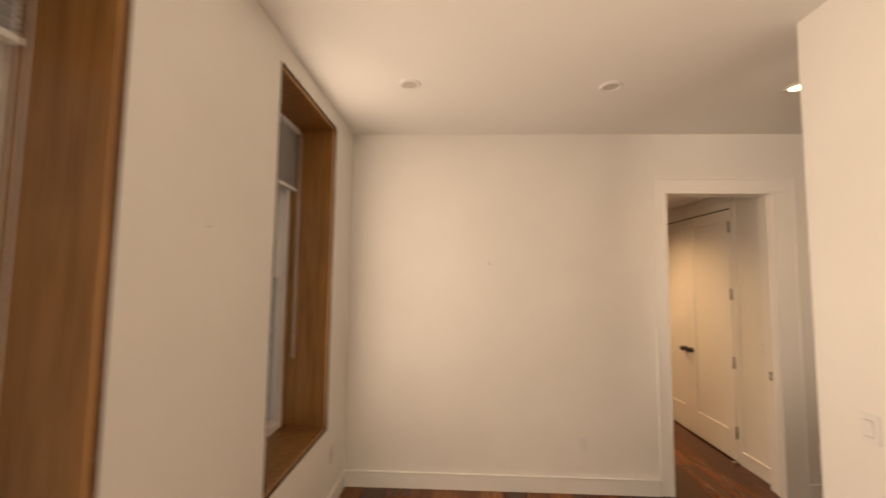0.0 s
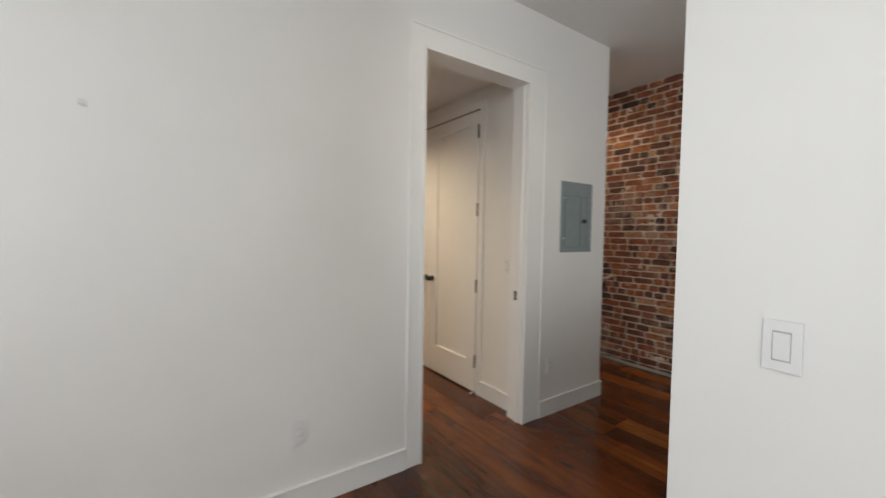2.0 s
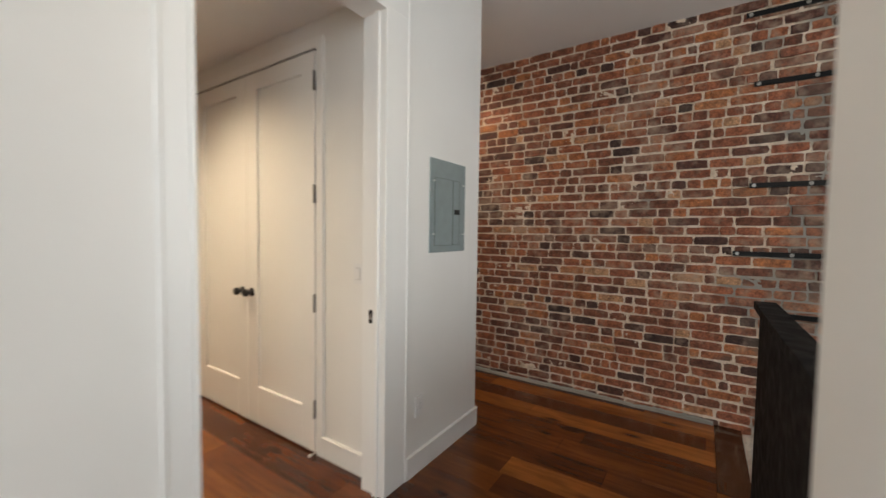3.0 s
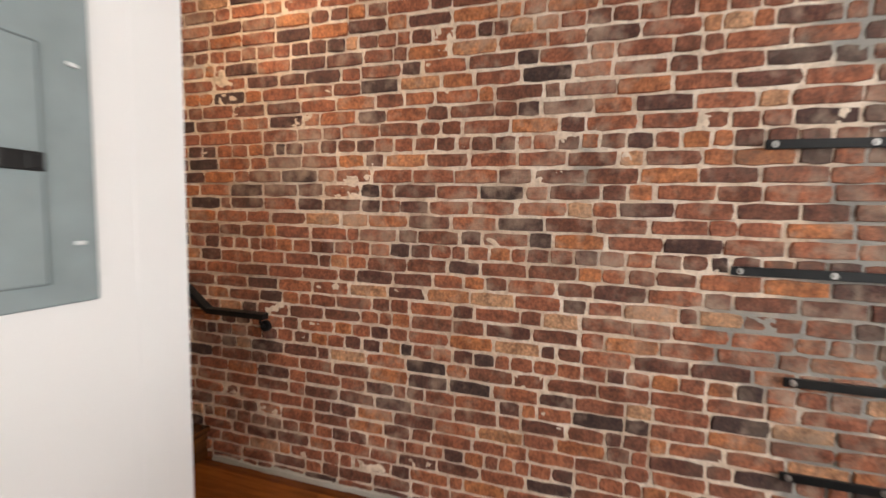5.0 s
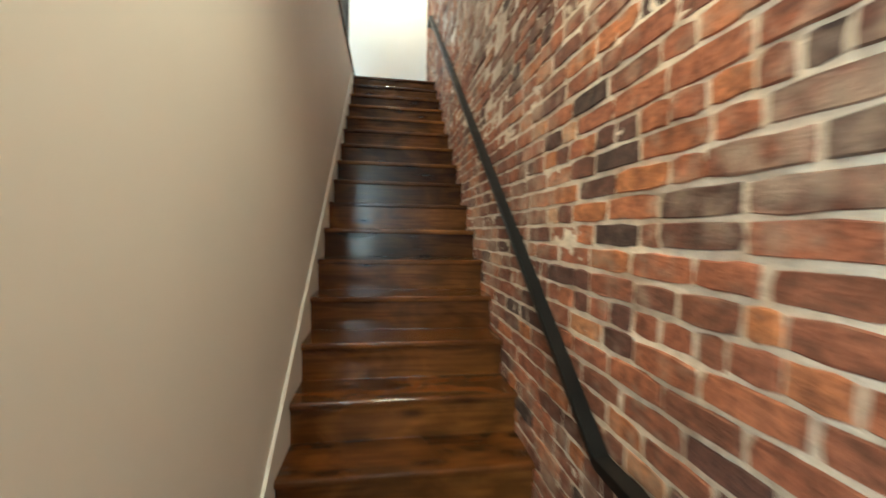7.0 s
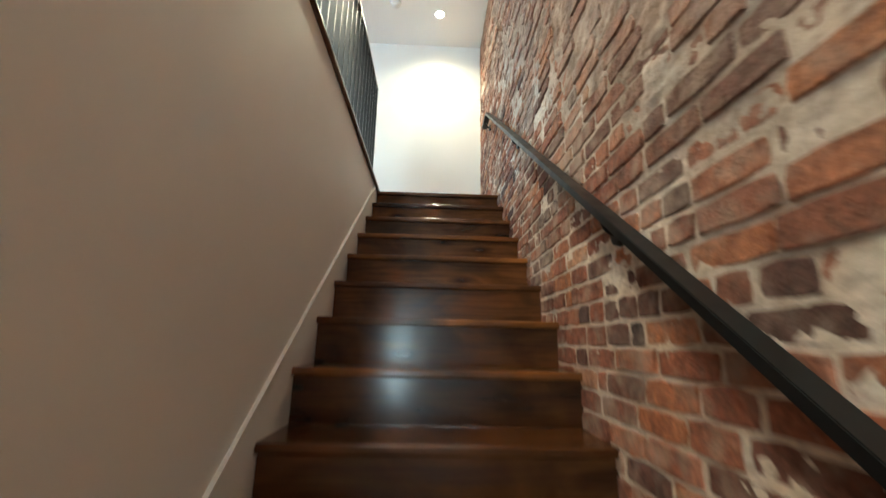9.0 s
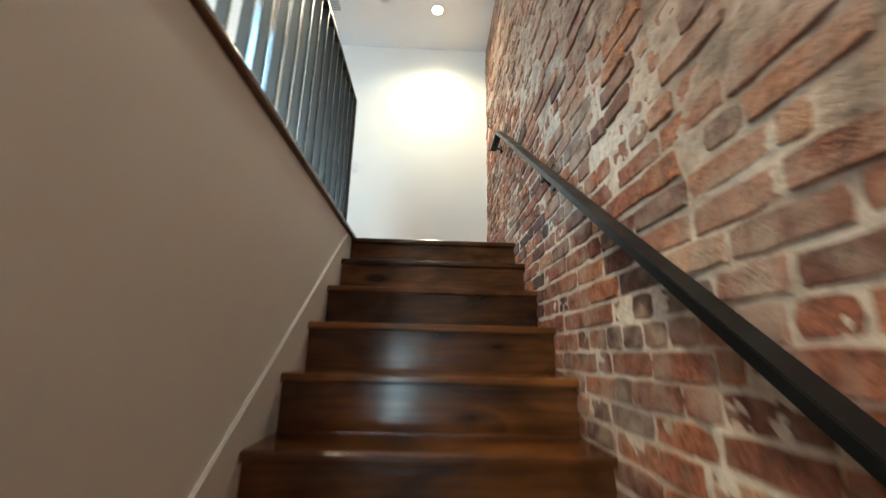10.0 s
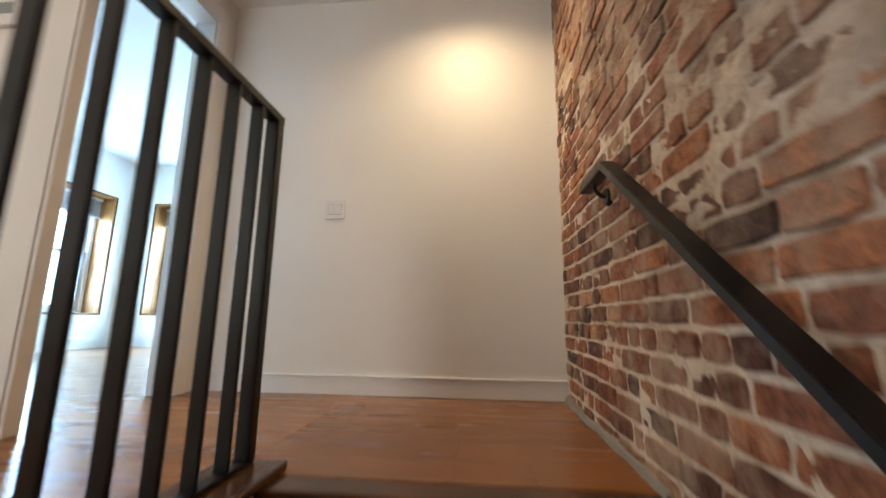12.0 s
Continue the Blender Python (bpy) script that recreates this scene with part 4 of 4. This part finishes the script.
# ---------------------------------------------------------------- out of doors
def outdoors():
    m, nd, ln, b = mat("summer ground", 0.95)
    n = noise_of(nd, ln, 0.6, 5)
    ln.new(ramp(nd, ln, n.outputs[0], ((0.35, (0.40, 0.39, 0.37)), (0.65, (0.52, 0.51, 0.48)))), b.inputs["Base Color"])
    struct("ground", box(-400, 400, -400, 400, -4.2, -4.0), m, "pale paved ground outside")
    m2, nd, ln, b = mat("summer leaves", 0.6)
    geo = nd.new("ShaderNodeNewGeometry")
    ln.new(ramp(nd, ln, geo.outputs["Random Per Island"], ((0.0, (0.05, 0.11, 0.02)), (0.5, (0.10, 0.19, 0.035)), (1.0, (0.17, 0.27, 0.05)))), b.inputs["Base Color"])
    b.inputs["Transmission Weight"].default_value = 0.0
    bark = paint("grey bark", (0.12, 0.095, 0.075), 0.9, 0.4, 0.6, 30)
    rng = random.Random(7)
    for tx, ty, h in ((-6.5, 9.5, 7.5), (-9.0, 13.5, 9.0), (-12.0, 19.0, 9.5), (-8.5, 5.0, 8.0), (-13.0, 26.0, 10.0)):
        tree = thing("street_tree", (tx, ty, -4.0), "leafy green street tree outside the windows", "tree", "street trees")
        tb = rod(bmesh.new(), (tx, ty, -4.0), (tx, ty, -4.0 + h * 0.55), 0.17, 0.09, 12)
        for k in range(7):
            an, z = k * 2.4, -4 + h * (0.35 + 0.03 * k)
            rod(tb, (tx, ty, z), (tx + 1.5 * math.cos(an), ty + 1.5 * math.sin(an), z + 1.3), 0.06, 0.02, 8)
        part("trunk", tb, bark, tree)
        verts, faces = [], []
        clumps = [(rng.gauss(0, 1.25), rng.gauss(0, 1.25), h * 0.62 + rng.gauss(0, 1.25), rng.uniform(0.45, 0.95)) for k in range(34)]
        for cx, cy, cz, cr in clumps:
            for q in range(120):
                d = Vector((rng.gauss(0, 1), rng.gauss(0, 1), rng.gauss(0, 1))).normalized() * cr * rng.uniform(0.5, 1.05)
                c = Vector((tx + cx, ty + cy, -4 + cz)) + d
                u = Vector((rng.gauss(0, 1), rng.gauss(0, 1), rng.gauss(0, 0.6))).normalized()
                v = u.orthogonal().normalized()
                s = rng.uniform(0.05, 0.10)
                i = len(verts)
                verts += [c - u * s, c + v * s * 0.55, c + u * s, c - v * s * 0.55]
                faces.append((i, i + 1, i + 2, i + 3))
        me = bpy.data.meshes.new("crown")
        me.from_pydata([tuple(v) for v in verts], [], faces)
        me.materials.append(m2)
        ob = new("crown", me)
        ob.parent = tree
        ob.matrix_parent_inverse = tree.matrix_basis.inverted()
    # a plain row of houses over the road
    stone = paint("brown stone facade", (0.33, 0.24, 0.19), 0.85, 0.2, 0.3, 20)
    dark = metal_paint("dark house windows", (0.03, 0.035, 0.04), 0.15)
    for i in range(4):
        y0 = -2 + i * 11
        hs = thing("town_house", (-26, y0 + 5, -4.0), "brown stone town house across the street", "house", "houses across the street")
        part("wall", box(-32, -26, y0, y0 + 10.6, -4.0, 7.5), stone, hs)
        part("cornice", box(-32, -25.6, y0, y0 + 10.6, 7.5, 8.0), stone, hs)
        for r in range(3):
            for c in range(4):
                w = part("window", box(-26.0, -25.94, y0 + 1.1 + c * 2.4, y0 + 2.2 + c * 2.4, -2.6 + r * 3.3, -0.7 + r * 3.3), dark, hs)
                part("sill", box(-25.99, -25.8, y0 + 1.0 + c * 2.4, y0 + 2.3 + c * 2.4, -2.75 + r * 3.3, -2.6 + r * 3.3), stone, w)


outdoors()


# ---------------------------------------------------------------- planks, one by one
def planks(parent, x0, x1, y0, y1, z, width, seed, material=None, gap=0.0006, across=False):
    rng = random.Random(seed)
    x, row = x0, 0
    while x < x1 - 0.02:
        xe = min(x + width, x1)
        y = y0 - rng.uniform(0, 1.6)
        while y < y1:
            ye = y + rng.uniform(1.1, 2.3)
            a, b = max(y, y0), min(ye, y1)
            if b - a > 0.05:
                zz = z - rng.uniform(0, 0.0006)
                span = (a + gap, b - gap, x + gap, xe - gap) if across else (x + gap, xe - gap, a + gap, b - gap)
                bm = box(*span, z - 0.02, zz, bev=gap * 0.8, seg=1)
                part("plank", bm, material or FLOOR, parent)
            y = ye
        x = xe


planks(floor, XL, 3.0, -1.4, 8.75, 0.0, 0.187, 3)
planks(sub, 3.0, XB + 0.02, 2.565, 5.07, 0.0, 0.187, 4)
planks(floor, 3.0, 3.14, -1.4, 2.565, 0.0, 0.14, 5)
planks(bpy.data.objects["floor_upper"], Y1 + GO * 17 + 0.10, YU, XS - 0.12, XB + 0.02, ZT, 0.17, 6, BOARDS, 0.0003, True)
planks(bpy.data.objects["floor_room"], 9.135, YR, XR, XS - 0.12, ZT, 0.17, 8, BOARDS, 0.0003, True)
planks(bpy.data.objects["floor_room"], -1.45, XS - 0.17, 5.35, 9.135, ZT, 0.19, 9, BOARDS, 0.0003)


# ---------------------------------------------------------------- the brick wall
def brick_wall():
    rng = random.Random(21)
    wall = struct("wall_brick", box(XB + 0.022, XB + 0.30, -1.4, YU + 0.12, -2.4, ZU + 0.1), MORTAR, "exposed old red brick wall with cream mortar joints")
    course, joint, y_lo, y_hi = 0.0698, 0.0085, 0.75, YU
    # uneven mortar bed: in places it stands proud and smears over the edges of the bricks
    step = 0.0115
    ny, nz = int((YU - 0.6) / step) + 1, int((ZU + 0.02) / step) + 1
    verts = []

    def scarred(y, z):
        """0 to 1 over the handrail on the upper flight."""
        along = min(1.0, max(0.0, (y - 5.6) * 0.8))
        return 0.0 if along == 0 else along * min(1.0, max(0.0, (z - 0.785 * y + 2.48 + 0.55 + 0.5 * noise.noise(Vector((y * 2.2, z * 2.2, 1.0)))) * 1.7))

    for j in range(nz):
        z = j * step
        for i in range(ny):
            y = 0.6 + i * step
            p = Vector((y * 5.0, z * 7.0, 0.3))
            h = noise.noise(p) * 0.0035 + noise.noise(p * 4.3) * 0.0032 + noise.noise(p * 11.0) * 0.0018 + max(0.0, noise.noise(Vector((y * 1.1, z * 1.3, 9.0))) - 0.22) * (0.004 if y < 5 else 0.001)
            rise = min(1.0, max(0.0, (y - 4.7) / 1.2))
            h += rise * (0.0011 + 0.0024 * noise.noise(Vector((y * 9.0, z * 13.0, 4.0))))
            up = scarred(y, z)
            if up > 0:
                h += up * (0.0042 + 0.0066 * noise.noise(Vector((y * 13.0, z * 16.0, 2.0))) + 0.0040 * noise.noise(Vector((y * 41.0, z * 41.0, 6.0))))
            verts.append((XB + 0.0062 - h, y, z))
    ids = np.arange(ny * nz).reshape(nz, ny)
    quads = np.stack([ids[:-1, :-1], ids[1:, :-1], ids[1:, 1:], ids[:-1, 1:]], -1).reshape(-1, 4)
    me = bpy.data.meshes.new("mortar_bed")
    me.from_pydata(verts, [], quads.tolist())
    me.materials.append(MORTAR)
    bed = new("mortar_bed", me)
    bed.parent = wall
    tagged(bed, "uneven cream lime mortar", kind="stuff")

    def outline(L, H, r):
        """Front face of a worn brick: ring verts and a raised inner ring."""
        pts = []
        n = 3
        for k in range(n):
            pts.append((-L / 2 + L * k / n, -H / 2))
        pts += [(L / 2, -H / 2), (L / 2, 0)]
        for k in range(n):
            pts.append((L / 2 - L * k / n, H / 2))
        pts += [(-L / 2, H / 2), (-L / 2, 0)]
        out = []
        for u, v in pts:
            corner = abs(abs(u) - L / 2) < 1e-6 and abs(abs(v) - H / 2) < 1e-6
            k = 0.90 if corner else 1.0
            du = (L / 2) * (1 - k) * 0.35 if corner else 0
            out.append((u - math.copysign(du, u) + r.uniform(-1, 1) * 0.0036, v * (k if corner else 1) + r.uniform(-1, 1) * 0.0030))
        return out

    def brick_mesh(L, H, r):
        ring = outline(L, H, r)
        n = len(ring)
        vs = [(0.02, u, v) for u, v in ring] + [(0.0030 + r.uniform(0, 0.003), u * 0.996, v * 0.985) for u, v in ring]
        vs += [(r.uniform(-0.0015, 0.0015), u * (1 - 0.009 / L), v * 0.90) for u, v in ring]
        fs = []
        for a in (0, n):
            for k in range(n):
                fs.append((a + k, a + (k + 1) % n, a + n + (k + 1) % n, a + n + k))
        fs.append(tuple(range(2 * n, 3 * n)))
        return vs, [f[::-1] for f in fs]

    kinds = {}
    for L in (0.197, 0.092, 0.140, 0.060):
        kinds[L] = []
        for k in range(14):
            vs, fs = brick_mesh(L, (course - joint) * rng.uniform(0.93, 1.03), rng)
            me = bpy.data.meshes.new("brick")
            me.from_pydata(vs, [], fs)
            me.materials.append(BRICK)
            kinds[L].append((me, vs, fs))
    allv, allf, singles = [], [], 0
    rows = int((ZU - 0.06) / course)
    for c in range(-1, rows):
        z0 = 0.075 + course * (c + 0.0) + 0.0
        heading = c % 7 == 3
        y = y_lo - rng.uniform(0, 0.2)
        while y < y_hi - 0.03:
            if heading:
                L = 0.092 if rng.random() < 0.85 else 0.060
            else:
                L = rng.choices((0.197, 0.092, 0.140, 0.060), (0.62, 0.20, 0.11, 0.07))[0]
            if y + L > y_hi - 0.004:
                L = 0.060
                if y + L > y_hi:
                    break
            yc = y + L / 2
            zc = z0 + 0.004 * math.sin(yc * 2.1 + c * 0.5) + 0.010 * math.sin(yc * 0.55) + rng.uniform(-0.0018, 0.0018)
            me, vs, fs = rng.choice(kinds[L])
            stretch = rng.uniform(0.965, 1.035)
            worn = scarred(yc, zc)
            depth, tilt = rng.uniform(-0.004, 0.004) * (1 + 1.2 * worn), rng.uniform(-0.012, 0.012) * (1 + 2.5 * worn)
            m = Matrix.Translation((XB + depth, yc, zc)) @ Matrix.Rotation(tilt, 4, "X") @ Matrix.Diagonal((1, stretch, 1 - 0.10 * worn * rng.random(), 1))
            eye = 1.40 + max(0.0, yc - 4.6) * 0.62
            if 4.0 < yc < 8.3 and abs(zc - eye) < 0.42 and zc > over(yc) - 0.1 and singles < 300:
                ob = new("brick", me)
                ob.parent = wall
                ob.matrix_basis = m
                singles += 1
            elif not (yc > Y1 + 0.05 and zc < over(yc) - 0.32 and zc < ZT - 0.2):
                i = len(allv)
                allv += [tuple(m @ Vector(v)) for v in vs]
                allf += [tuple(i + q for q in f) for f in fs]
            y += L * stretch + joint * rng.uniform(0.75, 1.3)
    me = bpy.data.meshes.new("bricks")
    me.from_pydata(allv, [], allf)
    me.materials.append(BRICK)
    ob = new("bricks", me)
    ob.parent = wall
    tagged(ob, "worn red, brown and orange bricks", kind="stuff")
    # rough cement left along the foot of the wall
    for a, b, z in ((2.57, 5.0, 0.0), (9.06, YU - 0.02, ZT)):
        bm, prev, n = bmesh.new(), None, int((b - a) / 0.02)
        for i in range(n + 1):
            y = a + (b - a) * i / n
            w = 0.012 + 0.010 * noise.noise(Vector((y * 6, 1, z))) + 0.005 * noise.noise(Vector((y * 23, 3, z)))
            h = 0.034 + 0.020 * noise.noise(Vector((y * 5, 7, z))) + 0.009 * noise.noise(Vector((y * 27, 5, z)))
            row = [bm.verts.new((XB + 0.012, y, z)), bm.verts.new((XB - w - 0.006, y, z)), bm.verts.new((XB - w, y, z + h * 0.55)), bm.verts.new((XB + 0.012, y, z + h))]
            if prev:
                for k in range(3):
                    bm.faces.new((prev[k], row[k], row[k + 1], prev[k + 1]))
            prev = row
        part("cement_fillet", bm, CEMENT, wall, "rough grey cement along the foot of the wall")


brick_wall()
